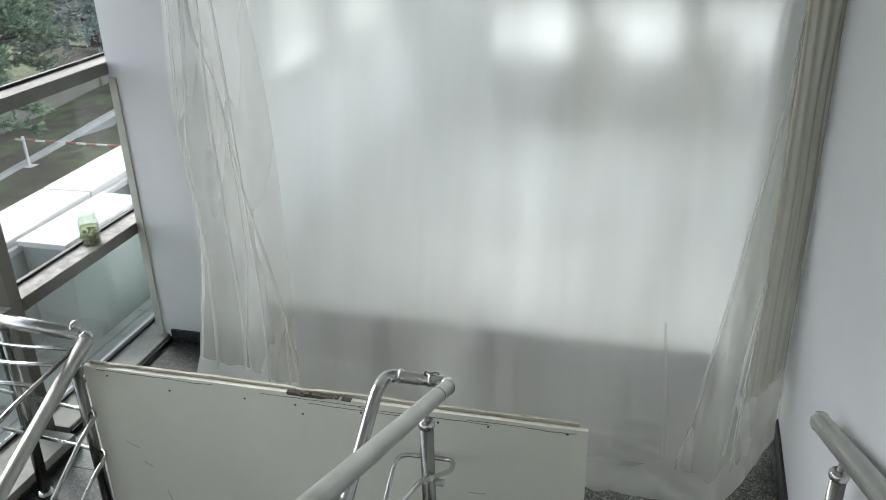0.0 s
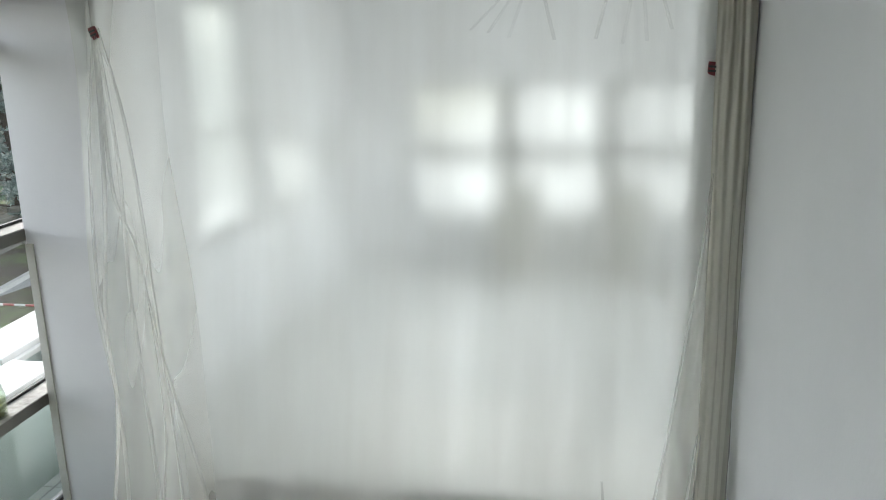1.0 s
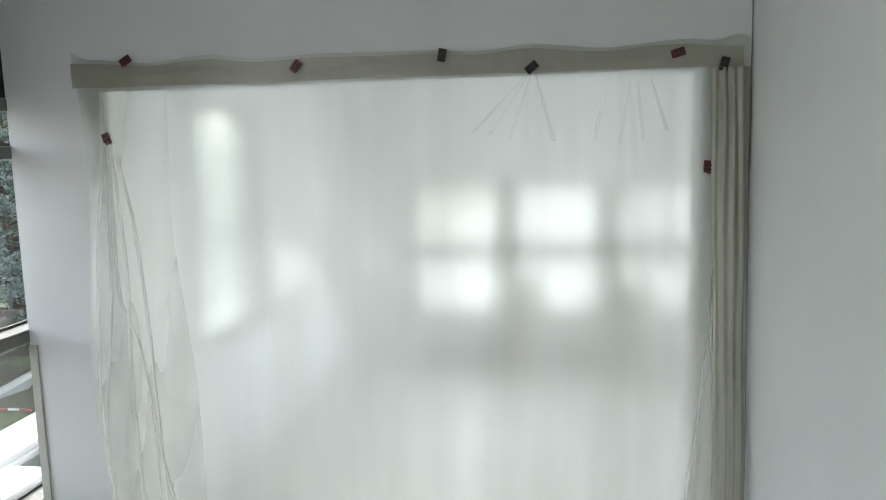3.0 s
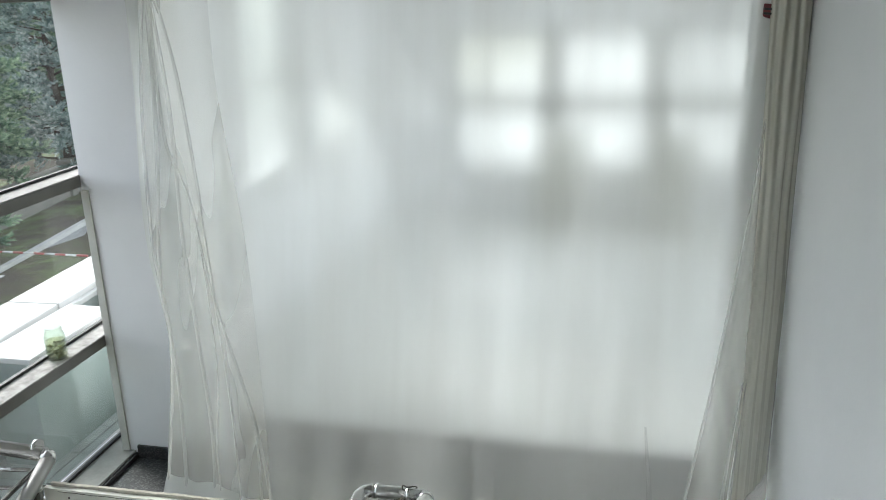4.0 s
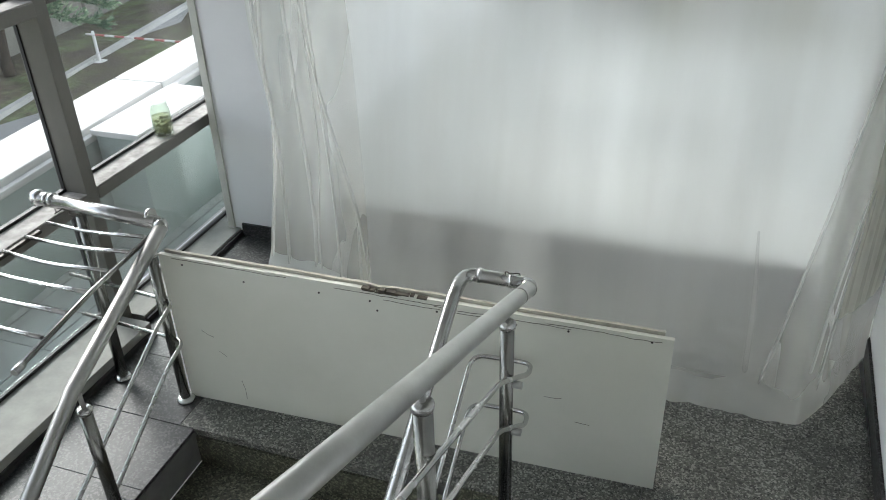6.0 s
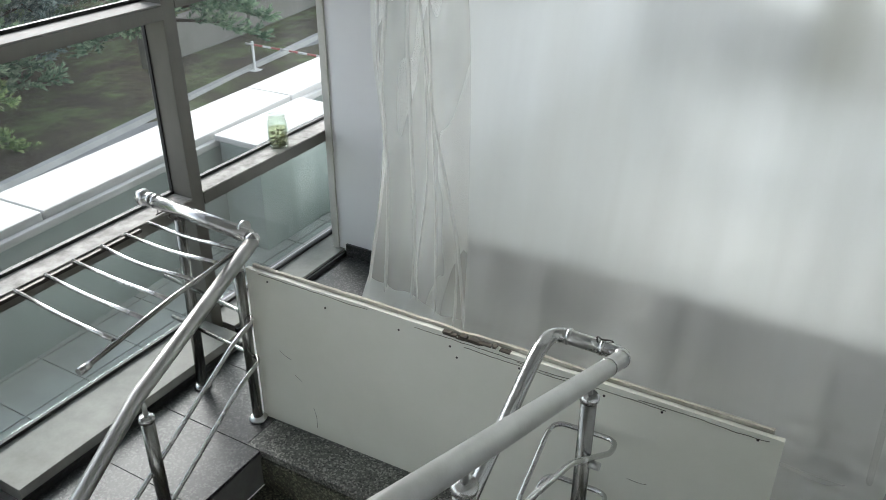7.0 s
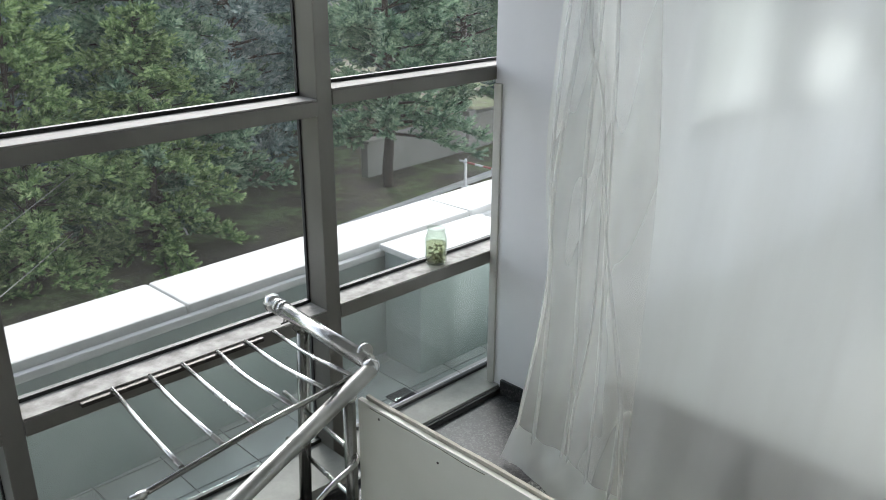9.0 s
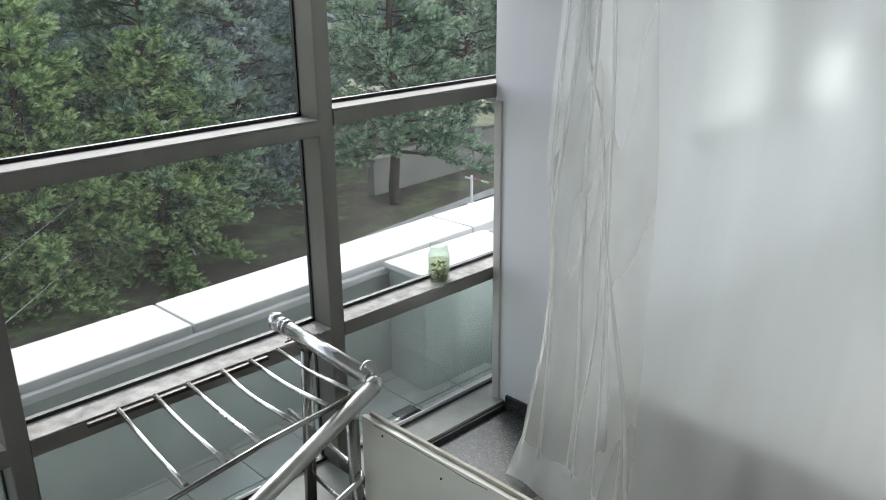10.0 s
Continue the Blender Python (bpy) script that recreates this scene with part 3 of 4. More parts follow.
for zl, zu, yl in ((0.480, 0.745, 2.49), (0.292, 0.57, 2.46)):
    rod = rounded([along(-0.275, yl, zl, -DOWN, 0.9), (-0.275, yl, zl), (-0.075, yl + 0.01, zl), (-0.062, yl - 0.08, zl + 0.03), (-0.066, 2.075, zu), along(-0.066, 2.075, zu, UP, -0.2)], 0.05, 6)
    part("baluster_rod", tube(rod, 0.0080, 10), STEEL, mid, "thin steel rod following the slope")
    part("rod_socket", tube([(-0.075, 2.252, zl + 0.115), (-0.045, 2.252, zl + 0.115)], 0.012, 10), STEEL_DULL, mid)
mid.location.x = -0.116

# railing by the window, turning down along the lower flight
lft = thing("window_railing", (-1.52, 2.5, 0), "stainless steel railing from the window turning down the stairs", "railing")
part("top_pipe", tube([(-2.085, 2.572, 0.772), (-1.53, 2.556, 0.756)], 0.0265, 20), STEEL, lft, "short polished horizontal pipe")
part("pipe_end", lathe([(0.0, -0.03), (0.02, -0.028), (0.03, -0.012), (0.032, 0.004), (0.024, 0.026), (0.0, 0.032)], (-2.085, 2.572, 0.772), 18), STEEL, lft)
for x in (-2.045, -2.02, -1.575):
    sleeve((x, 2.571, 0.7713), (x + 0.014, 2.5706, 0.771), 0.0295, lft)
part("corner_joint", lathe([(0.0, -0.028), (0.016, -0.025), (0.026, -0.012), (0.028, 0.002), (0.023, 0.016), (0.0, 0.024)], (-1.512, 2.55, 0.752), 18), STEEL, lft)
part("sloping_handrail", tube([(-1.507, 2.545, 0.745), (-1.435, 1.90, 0.520), (-1.40, 1.60, 0.345), (-1.36, 1.2, 0.115)], 0.0255, 20), STEEL_DULL, lft, "dull steel handrail sloping down")
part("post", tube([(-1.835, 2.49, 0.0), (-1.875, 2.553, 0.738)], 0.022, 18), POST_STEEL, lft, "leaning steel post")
part("base_flange", lathe([(0.0, 0.001), (0.036, 0.001), (0.037, 0.008), (0.028, 0.015), (0.022, 0.018), (0.0, 0.018)], (-1.835, 2.49, 0.0), 20), STEEL, lft)
post(-1.502, 2.452, 0.0, 0.69, 0.725, lft, 0.020)
post(-1.412, 1.90, 0.0, 0.445, 0.51, lft, 0.022)
for za, zc, yc, low_end in ((0.448, 0.487, 2.455, (-1.43, 1.784, 0.154)), (0.252, 0.300, 2.462, (-1.43, 1.906, 0.025))):
    drop = (zc - 0.012 - low_end[2]) / (2.33 - low_end[1])
    rod = rounded([(-2.014, 2.55, za), (-1.452, yc, zc), (-1.432, 2.33, zc - 0.012), low_end, (-1.42, low_end[1] - 0.38, low_end[2] - 0.38 * drop)], 0.05, 6)
    part("baluster_rod", tube(rod, 0.0085, 10), STEEL, lft, "thin bent steel rod with a loose end")
wire = [(-2.03 + 0.02 * k + 0.006 * math.sin(k * 2.1), 2.565 + 0.02 * math.cos(k * 1.7), 0.735 - 0.012 * math.sin(k * 1.3)) for k in range(8)]
part("binding_wire", tube(wire, 0.003, 6), NAIL, lft, "tangled dark binding wire")

# rack of thin rods lying between the sill and the railing
rack = thing("rod_rack", (-1.78, 2.2, 0.69), "thin steel rods on a bar lying across to the sill", "railing panel")
carrier = [(-1.525, 2.535, 0.735), (-1.50, 2.15, 0.725), (-1.452, 1.77, 0.712)]
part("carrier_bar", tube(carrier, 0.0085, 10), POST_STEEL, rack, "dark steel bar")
part("bolt_end", tube([(-1.4535, 1.785, 0.7125), (-1.449, 1.745, 0.7115)], 0.013, 8), STEEL, rack)
part("sill_bar", box(-2.056, -2.036, 1.86, 2.50, 0.662, 0.676, 0.003), NAIL, rack, "flat dark bar along the sill edge")
ends = [(2.545, 2.50), (2.432, 2.394), (2.323, 2.268), (2.196, 2.139), (2.082, 2.021), (1.962, 1.894)]
for k, (yl, yr) in enumerate(ends):
    xr = -1.535 + 0.126 * (2.394 - yr) - 0.004
    sag = (0.010, 0.012, 0.016, 0.003, 0.006, 0.004)[k]
    f = (0.45, 0.5, 0.4, 0.5, 0.45, 0.55)[k]
    mid_p = (-2.05 + (xr + 2.05) * f, yl + (yr - yl) * f, 0.675 + 0.047 * f - sag)
    pts = rounded([(-2.05, yl, 0.682), mid_p, (xr, yr, 0.724)], 0.12, 6)
    part("rod", tube(pts, 0.0075, 10), STEEL, rack)

# handrail at the right wall
rr = thing("wall_handrail", (0.98, 2.2, 0), "brushed steel handrail on posts beside the white wall", "railing")
part("handrail", tube([along(0.995, 2.50, 0.818, UP, 2.50), along(0.995, 2.50, 0.818, UP, -0.9)], 0.029, 20), STEEL_DULL, rr)
part("end_cap", lathe([(0.0, -0.028), (0.02, -0.024), (0.028, -0.008), (0.028, 0.008), (0.02, 0.024), (0.0, 0.028)], (0.995, 2.502, 0.817), 18), STEEL, rr)
for y, z0 in ((2.22, 0.0), (1.45, 0.30), (0.7, 0.60)):
    zt = 0.818 + (2.50 - y) * UP
    post(0.995, y, z0, zt - 0.075, zt - 0.02, rr)

# ---- boards standing on the landing edge ----
def board_mesh(x0, x1, ya, yb, z0, z1, z2, t, wobble, seed):
    """An upright panel with a slightly broken top edge."""
    rnd = random.Random(seed)
    bm = bmesh.new()
    n = 60
    cols = []
    for i in range(n + 1):
        u = i / n
        x, y = x0 + (x1 - x0) * u, ya + (yb - ya) * u
        zt = z1 + (z2 - z1) * u - wobble * (0.5 + 0.5 * noise.noise(Vector((u * 9 + seed, seed, 0)))) - (wobble * 1.2 * max(0, 1 - abs(u - 0.47) / 0.03))
        cols.append([bm.verts.new(p) for p in ((x, y, z0), (x, y, zt), (x, y + t, zt - rnd.random() * wobble * 0.4), (x, y + t, z0))])
    for a, b in zip(cols, cols[1:]):
        for k in range(4):
            bm.faces.new((a[k], b[k], b[(k + 1) % 4], a[(k + 1) % 4]))
    bm.faces.new(cols[0])
    bm.faces.new(cols[-1][::-1])
    bmesh.ops.recalc_face_normals(bm, faces=bm.faces)
    return bm


brd = thing("white_board", (-0.58, 2.5, 0), "off-white laminated board standing on edge with nail heads", "board")
part("panel", board_mesh(-1.495, 0.335, 2.482, 2.535, 0.0, 0.674, 0.646, 0.018, 0.004, 3), BOARD, brd)
for x, z in ((-1.40, 0.640), (-1.154, 0.607), (-0.86, 0.613), (-0.67, 0.612), (-0.645, 0.577), (-0.43, 0.612), (-0.16, 0.61), (0.01, 0.617), (0.27, 0.625)):
    y = 2.482 + (x + 1.505) / 1.84 * 0.053
    part("nail_head", tube([(x, y + 0.003, z), (x, y - 0.002, z)], 0.004, 8), NAIL, brd)
for pts in ([(-1.38, 0.35), (-1.36, 0.335), (-1.33, 0.325)], [(-1.245, 0.13), (-1.235, 0.09), (-1.236, 0.04)], [(-1.32, 0.26), (-1.29, 0.24)], [(-0.06, 0.33), (-0.02, 0.328), (0.0, 0.333)], [(0.05, 0.24), (0.10, 0.236)]):
    part("scratch", tube([(x, 2.482 + (x + 1.505) / 1.84 * 0.053 - 0.0002, z) for x, z in pts], 0.0008, 5), DARK_CHIP, brd)
for seed, xa, xb, drop in ((1, -0.80, -0.38, 0.020), (2, -0.44, 0.02, 0.026), (3, -0.06, 0.30, 0.017), (4, -1.44, -0.98, 0.012), (5, -0.62, -0.20, 0.036)):
    line = []
    for k in range(23):
        x = xa + (xb - xa) * k / 22
        edge = 0.674 - 0.028 * (x + 1.495) / 1.83
        line.append((x, 2.482 + (x + 1.495) / 1.83 * 0.053 - 0.0002, edge - drop + 0.008 * noise.noise(Vector((x * 7, seed, 0))) + 0.003 * noise.noise(Vector((x * 31, seed, 2)))))
    part("crack", tube(line, 0.0011, 5), DARK_CHIP, brd, "fine dark crack along the upper edge")
chip = bmesh.new()
rnd = random.Random(11)
for k in range(16):
    u = rnd.gauss(-0.61, 0.05)
    y = 2.482 + (u + 1.505) / 1.84 * 0.053 - 0.001
    w = 0.006 + 0.018 * rnd.random()
    z = 0.661 - 0.008 * rnd.random()
    box(u - w, u + w, y - 0.001, y + 0.016, z - 0.004, z + 0.004 * rnd.random(), bm=chip)
part("broken_edge", chip, DARK_CHIP, brd, "splintered dark patch of the top edge")
back = thing("backing_board", (-0.6, 2.53, 0), "second chipboard panel with crumbling edge behind the board", "board")
part("panel", board_mesh(-1.48, 0.305, 2.503, 2.556, 0.0, 0.684, 0.657, 0.012, 0.006, 8), BOARD_EDGE, back)

# ---- plastic sheet ----
CLIPS = [("t", -1.456, 2.685), ("t", -0.703, 2.632), ("t", -0.094, 2.651), ("t", 0.262, 2.589), ("t", 0.818, 2.622), ("r", 0.988, 2.573), ("l", -1.571, 2.359), ("r", 0.932, 2.185)]


def sheet_y(x, z):
    """Depth of the hanging sheet at x and height z: held to the wall above, pulled out at the floor."""
    d = max(0.0, 1 - z / 2.56)
    hem = 3.33 + (3.055 - 3.33) * min(1, max(0, (x + 1.6) / 1.9))
    if x > 0.80:
        hem += (3.58 - hem) * min(1, (x - 0.80) / 0.29) ** 1.3
    y = 3.688 + (hem - 3.688) * d ** 1.45
    free = min(1, max(0.0, (1.06 - x) / 0.15)) * min(1, max(0, (1 - z / 2.75) * 1.6))
    fan = 0.0
    # soft folds that spring from the clips
    for cx, cz, k, amp, spread in ((-1.571, 2.36, 21, 0.014, 0.17), (0.93, 2.19, 17, 0.012, -0.17), (0.262, 2.60, 34, 0.010, -0.16), (0.62, 2.63, 44, 0.009, 0.10), (-0.70, 2.64, 30, 0.005, 0.12), (0.818, 2.63, 36, 0.008, -0.12)):
        dz = cz - z
        if dz > 0.02:
            w = (x - cx) / (0.10 + dz)
            near = math.exp(-((w - spread * 0.5) / (abs(spread) * 0.75 + 0.03)) ** 2)
            life = min(1, dz / 0.3) * (1.0 if amp > 0.011 else math.exp(-dz / 0.42))
            fan += amp * near * life * math.sin(w * k + 1.7 * noise.noise(Vector((w * 4, cx, 0.6 * z))))
    soft = noise.noise(Vector((x * 2.2 + 0.25 * z, 3.1, z * 0.35)))
    fine = noise.noise(Vector((x * 7 + 1.2 * z, 7.7, z * 0.8)))
    lean = x - 0.22 * (z - 1.0) * min(1, max(-0.4, x + 0.3))
    ripple = noise.noise(Vector((lean * 4.6, 11.0, z * 0.20)))
    calm = 0.35 + 0.65 * min(1, max(0, 0.5 + 1.6 * noise.noise(Vector((x * 1.1, 21.0, z * 0.3)))))
    y += free * (fan + 0.035 * soft + 0.007 * fine + 0.026 * calm * ripple)
    return min(y, 3.690)


def sheet_mesh():
    nx, nz = 260, 190
    rows = []
    for j in range(nz + 1):
        v = j / nz                      # 0 at the top, 1 at the floor
        row = []
        for i in range(nx + 1):
            u = i / nx
            left = -1.72 + 0.10 * min(1, v * 1.4) + 0.02 * math.sin(v * 9) + 0.06 * math.exp(-((v - 0.72) / 0.12) ** 2)
            right = 1.085 - 0.01 * math.sin(v * 5)
            x = left + (right - left) * u
            top = 2.70 - 0.03 * u + 0.006 * math.sin(u * 37) - 0.016 * abs(math.sin(u * math.pi * 4.3)) + 0.03 * math.exp(-((u - 0.985) / 0.02) ** 2) + 0.03 * math.exp(-(u / 0.015) ** 2)
            z = top * (1 - v)
            y = sheet_y(x, z)
            wr = max(0.0, 1 - abs(z - 0.16) / 0.16) * max(0.0, 1 - abs(x - 0.45) / 0.45)
            y += wr * 0.004 * math.sin(z * 95 + 5 * noise.noise(Vector((x * 3, z * 4, 0))))
            # the hem crumples on the floor
            low = max(0.0, 1 - z / 0.16)
            y -= low * (0.05 + 0.04 * noise.noise(Vector((x * 7, 1.3, 0))))
            z += low * (0.012 + 0.012 * noise.noise(Vector((x * 16, y * 20, 0))))
            row.append((x, y, max(z, 0.004)))
        rows.append(row)
    bm = bmesh.new()
    vs = [[bm.verts.new(p) for p in r] for r in rows]
    for a, b in zip(vs, vs[1:]):
        for i in range(nx):
            f = bm.faces.new((a[i], a[i + 1], b[i + 1], b[i]))
            f.smooth = True
    bmesh.ops.recalc_face_normals(bm, faces=bm.faces)
    return bm


sheet = part("plastic_sheet", sheet_mesh(), FILM)
tagged(sheet, "milky translucent polythene sheet hung in folds over a doorway", "plastic sheet")
BASE[sheet.name] = Vector((0, 0, 0))


def curve_x(points, z):
    """x on a smooth line through (x, z) points that run downwards."""
    if z >= points[0][1]:
        return points[0][0]
    for k in range(len(points) - 1):
        (xa, za), (xb, zb) = points[k], points[k + 1]
        if z >= zb:
            h = za - zb
            t = (za - z) / h
            prev, nxt = points[max(0, k - 1)], points[min(len(points) - 1, k + 2)]
            ma = (xb - prev[0]) / (prev[1] - zb) * h
            mb = (nxt[0] - xa) / (za - nxt[1]) * h
            return (2 * t ** 3 - 3 * t * t + 1) * xa + (t ** 3 - 2 * t * t + t) * ma + (3 * t * t - 2 * t ** 3) * xb + (t ** 3 - t * t) * mb
    return points[-1][0]


def hanging_strip(left, right, lift, rolls, seed, n=14, gather=0.004):
    """A layer of film before the sheet, between two lines of (x, z) points that run down from one height to another."""
    z0, z1 = left[0][1], left[-1][1]
    bm = bmesh.new()
    grid = []
    rows_n = max(8, int((z0 - z1) * 44))
    for j in range(rows_n + 1):
        v = j / rows_n
        z = z0 + (z1 - z0) * v
        a, b = curve_x(left, z), curve_x(right, z)
        row = []
        for i in range(n + 1):
            u = i / n
            x = a + (b - a) * u + 0.0015 * noise.noise(Vector((seed, z * 3, u)))
            arch = math.sin(math.pi * u) ** 0.5
            wave = 0.5 + 0.5 * math.sin(rolls * 2 * math.pi * (u + 0.08 * noise.noise(Vector((u * 2, seed, z * 1.6)))))
            y = sheet_y(x, z) - 0.003 - lift * arch - gather * wave * arch
            row.append(bm.verts.new((x, min(y, 3.685), max(0.006, z))))
        grid.append(row)
    for a, b in zip(grid, grid[1:]):
        for i in range(n):
            bm.faces.new((a[i], a[i + 1], b[i + 1], b[i])).smooth = True
    bmesh.ops.recalc_face_normals(bm, faces=bm.faces)
    return bm


def pleat(points, width, mat, seed, lift=0.008):
    """A narrow fold of doubled film along a line of (x, z) points."""
    left = [(x - width * 0.5 * (0.35 if k == 0 else 1.0), z) for k, (x, z) in enumerate(points)]
    right = [(x + width * 0.5 * (0.35 if k == 0 else 1.0), z) for k, (x, z) in enumerate(points)]
    part("pleat", hanging_strip(left, right, lift, 1, seed, 6, 0.0), mat, sheet)


# bundle of folds hanging from the clip beside the window
part("folded_side", hanging_strip([(-1.60, 2.56), (-1.63, 1.89), (-1.62, 1.22), (-1.56, 0.79), (-1.60, 0.02)], [(-1.29, 2.56), (-1.27, 1.95), (-1.16, 1.30), (-1.08, 0.60), (-1.02, 0.02)], 0.002, 4, 1.0, 40, 0.003), FILM_FLAP, sheet, "doubled film hanging in loose folds")
for k, (pts, w, lift) in enumerate((
        ([(-1.58, 2.34), (-1.63, 1.89), (-1.62, 1.22), (-1.545, 0.79), (-1.60, 0.03)], 0.016, 0.026),
        ([(-1.575, 2.34), (-1.57, 1.70), (-1.585, 1.08), (-1.52, 0.63), (-1.49, 0.05)], 0.020, 0.030),
        ([(-1.565, 2.36), (-1.53, 1.68), (-1.43, 1.46), (-1.32, 1.07), (-1.11, 0.46), (-1.01, 0.03)], 0.014, 0.030),
        ([(-1.56, 2.36), (-1.50, 1.80), (-1.47, 1.25), (-1.41, 0.80), (-1.35, 0.38), (-1.34, 0.03)], 0.022, 0.028),
        ([(-1.38, 1.30), (-1.30, 0.72), (-1.32, 0.31), (-1.29, 0.03)], 0.012, 0.032),
        ([(-1.55, 2.38), (-1.45, 1.95), (-1.31, 1.06), (-1.22, 0.50), (-1.17, 0.03)], 0.016, 0.024),
        ([(-1.11, 0.46), (-1.08, 0.20), (-1.07, 0.03)], 0.012, 0.030))):
    pleat(pts, w, FILM_PLEAT, 3.0 + k, 0.4 * lift)
# short creases that fan out below the clips of the upper edge
for k, (xa, za, xb, zb) in enumerate(((0.25, 2.57, 0.02, 2.34), (0.255, 2.57, 0.09, 2.33), (0.26, 2.57, 0.17, 2.31), (0.275, 2.57, 0.345, 2.30), (0.55, 2.50, 0.50, 2.30), (0.64, 2.52, 0.60, 2.28), (0.67, 2.52, 0.69, 2.29), (0.72, 2.53, 0.78, 2.33))):
    pleat([(xa, za), ((xa + xb) / 2, (za + zb) / 2), (xb, zb)], 0.014, FILM_CREASE, 20.0 + k, 0.003)
pleat([(0.565, 0.66), (0.59, 0.39), (0.60, 0.10)], 0.022, FILM_FLAP, 40.0, 0.006)
# the doubled flap at the foot, the beige gathered edge and the turned-up hem
part("flap", hanging_strip([(0.95, 1.80), (0.915, 1.45), (0.87, 1.16), (0.79, 0.75), (0.69, 0.27), (0.62, 0.0)], [(0.958, 1.80), (0.957, 1.45), (0.955, 1.16), (0.945, 0.75), (0.885, 0.38), (0.855, 0.0)], 0.008, 2, 5.0, 24, 0.006), FILM_FLAP, sheet, "doubled film flap spreading on the floor")
pleat([(0.915, 1.45), (0.87, 1.16), (0.79, 0.75), (0.69, 0.27), (0.625, 0.01)], 0.012, FILM_PLEAT, 51.0, 0.014)
pleat([(0.93, 0.80), (0.87, 0.45), (0.83, 0.18)], 0.020, FILM_PLEAT, 52.0, 0.018)
pleat([(0.945, 0.80), (0.90, 0.38), (0.86, 0.02)], 0.012, FILM_PLEAT, 53.0, 0.018)
part("gathered_edge", hanging_strip([(0.94, 2.56), (0.945, 1.6), (0.935, 0.9), (0.90, 0.33)], [(1.085, 2.56), (1.088, 1.6), (1.088, 0.9), (1.075, 0.33)], 0.014, 4, 2.0, 44, 0.014), FILM_LAYERS, sheet, "beige layers of film in upright folds")
part("gathered_foot", hanging_strip([(0.90, 0.332), (0.86, 0.0)], [(1.075, 0.332), (1.03, 0.0)], 0.014, 3, 2.0, 30, 0.012), FILM_FLAP, sheet)
for za, zb, xa, xb in ((0.012, 0.05, 0.20, 0.64), (0.055, 0.085, 0.15, 0.66), (0.10, 0.118, 0.22, 0.60)):
    part("hem_fold", hanging_strip([(xa, zb), (xa - 0.01, za)], [(xb, zb), (xb + 0.01, za)], 0.018, 0, za * 50, 30, 0.0), FILM_PLEAT, sheet)


def turned_hem(x0, x1):
    """The sheet's upper edge, turned over twice along the head of the doorway."""
    bm = bmesh.new()
    grid = []
    for j in range(9):
        v = j / 8
        row = []
        for i in range(181):
            u = i / 180
            x = x0 + (x1 - x0) * u
            upper = 2.682 - 0.03 * u + 0.005 * math.sin(u * 37) - 0.012 * abs(math.sin(u * math.pi * 4.3))
            lower = 2.578 - 0.012 * u + 0.006 * noise.noise(Vector((x * 5, 1, 0)))
            y = 3.681 - 0.003 * noise.noise(Vector((x * 9, v * 3, 4))) - 0.0025 * abs(noise.noise(Vector((x * 24, v * 5, 9))))
            row.append(bm.verts.new((x, y, upper + (lower - upper) * v)))
        grid.append(row)
    for a, b in zip(grid, grid[1:]):
        for i in range(180):
            bm.faces.new((a[i], a[i + 1], b[i + 1], b[i])).smooth = True
    bmesh.ops.recalc_face_normals(bm, faces=bm.faces)
    return bm


part("turned_hem", turned_hem(-1.72, 1.06), FILM_LAYERS, sheet, "beige doubled film along the upper edge")


def tape_clip(x, z, turn, red):
    ob = thing("fastening_clip", (0, 0, 0), "small dark red clip holding the plastic sheet" if red else "small black clip holding the plastic sheet", "clip", group="clips along the sheet")
    part("body", box(-0.016, 0.016, -0.012, 0.0, -0.026, 0.026, 0.003), CLIP_RED if red else CLIP_DARK, ob)
    for s in (-0.012, 0.004):
        part("lever", box(-0.014, 0.014, -0.018, -0.0125, s, s + 0.008, 0.001), CLIP_DARK, ob)
    ob.matrix_world = pose(x, 3.676, z, 0, turn, 0)
    return ob


for k, (kind_of, x, z) in enumerate(CLIPS):
    tape_clip(x, z, (60, 40, 12, 50, 75, 15, -20, 5)[k], k in (0, 1, 4, 6, 7))

# ---- jar on the sill ----
jar = thing("glass_jar", (-2.115, 3.41, 0.689), "open glass jar of green pickled leaves on the dusty sill", "jar")
part("glass_body", lathe([(r * 1.09, z * 1.04) for r, z in [(0.0, 0.002), (0.038, 0.002), (0.043, 0.010), (0.044, 0.10), (0.040, 0.122), (0.034, 0.132), (0.034, 0.138), (0.037, 0.142), (0.037, 0.152), (0.033, 0.152), (0.031, 0.138), (0.036, 0.120), (0.040, 0.10), (0.039, 0.012), (0.0, 0.006)]], (-2.115, 3.41, 0.689)), JAR_GLASS, jar)
part("brine", lathe([(0.0, 0.010), (0.040, 0.012), (0.0415, 0.02), (0.0415, 0.092), (0.0, 0.092)], (-2.115, 3.41, 0.689)), BRINE, jar, "olive brine")
stuff = bmesh.new()
rnd = random.Random(5)
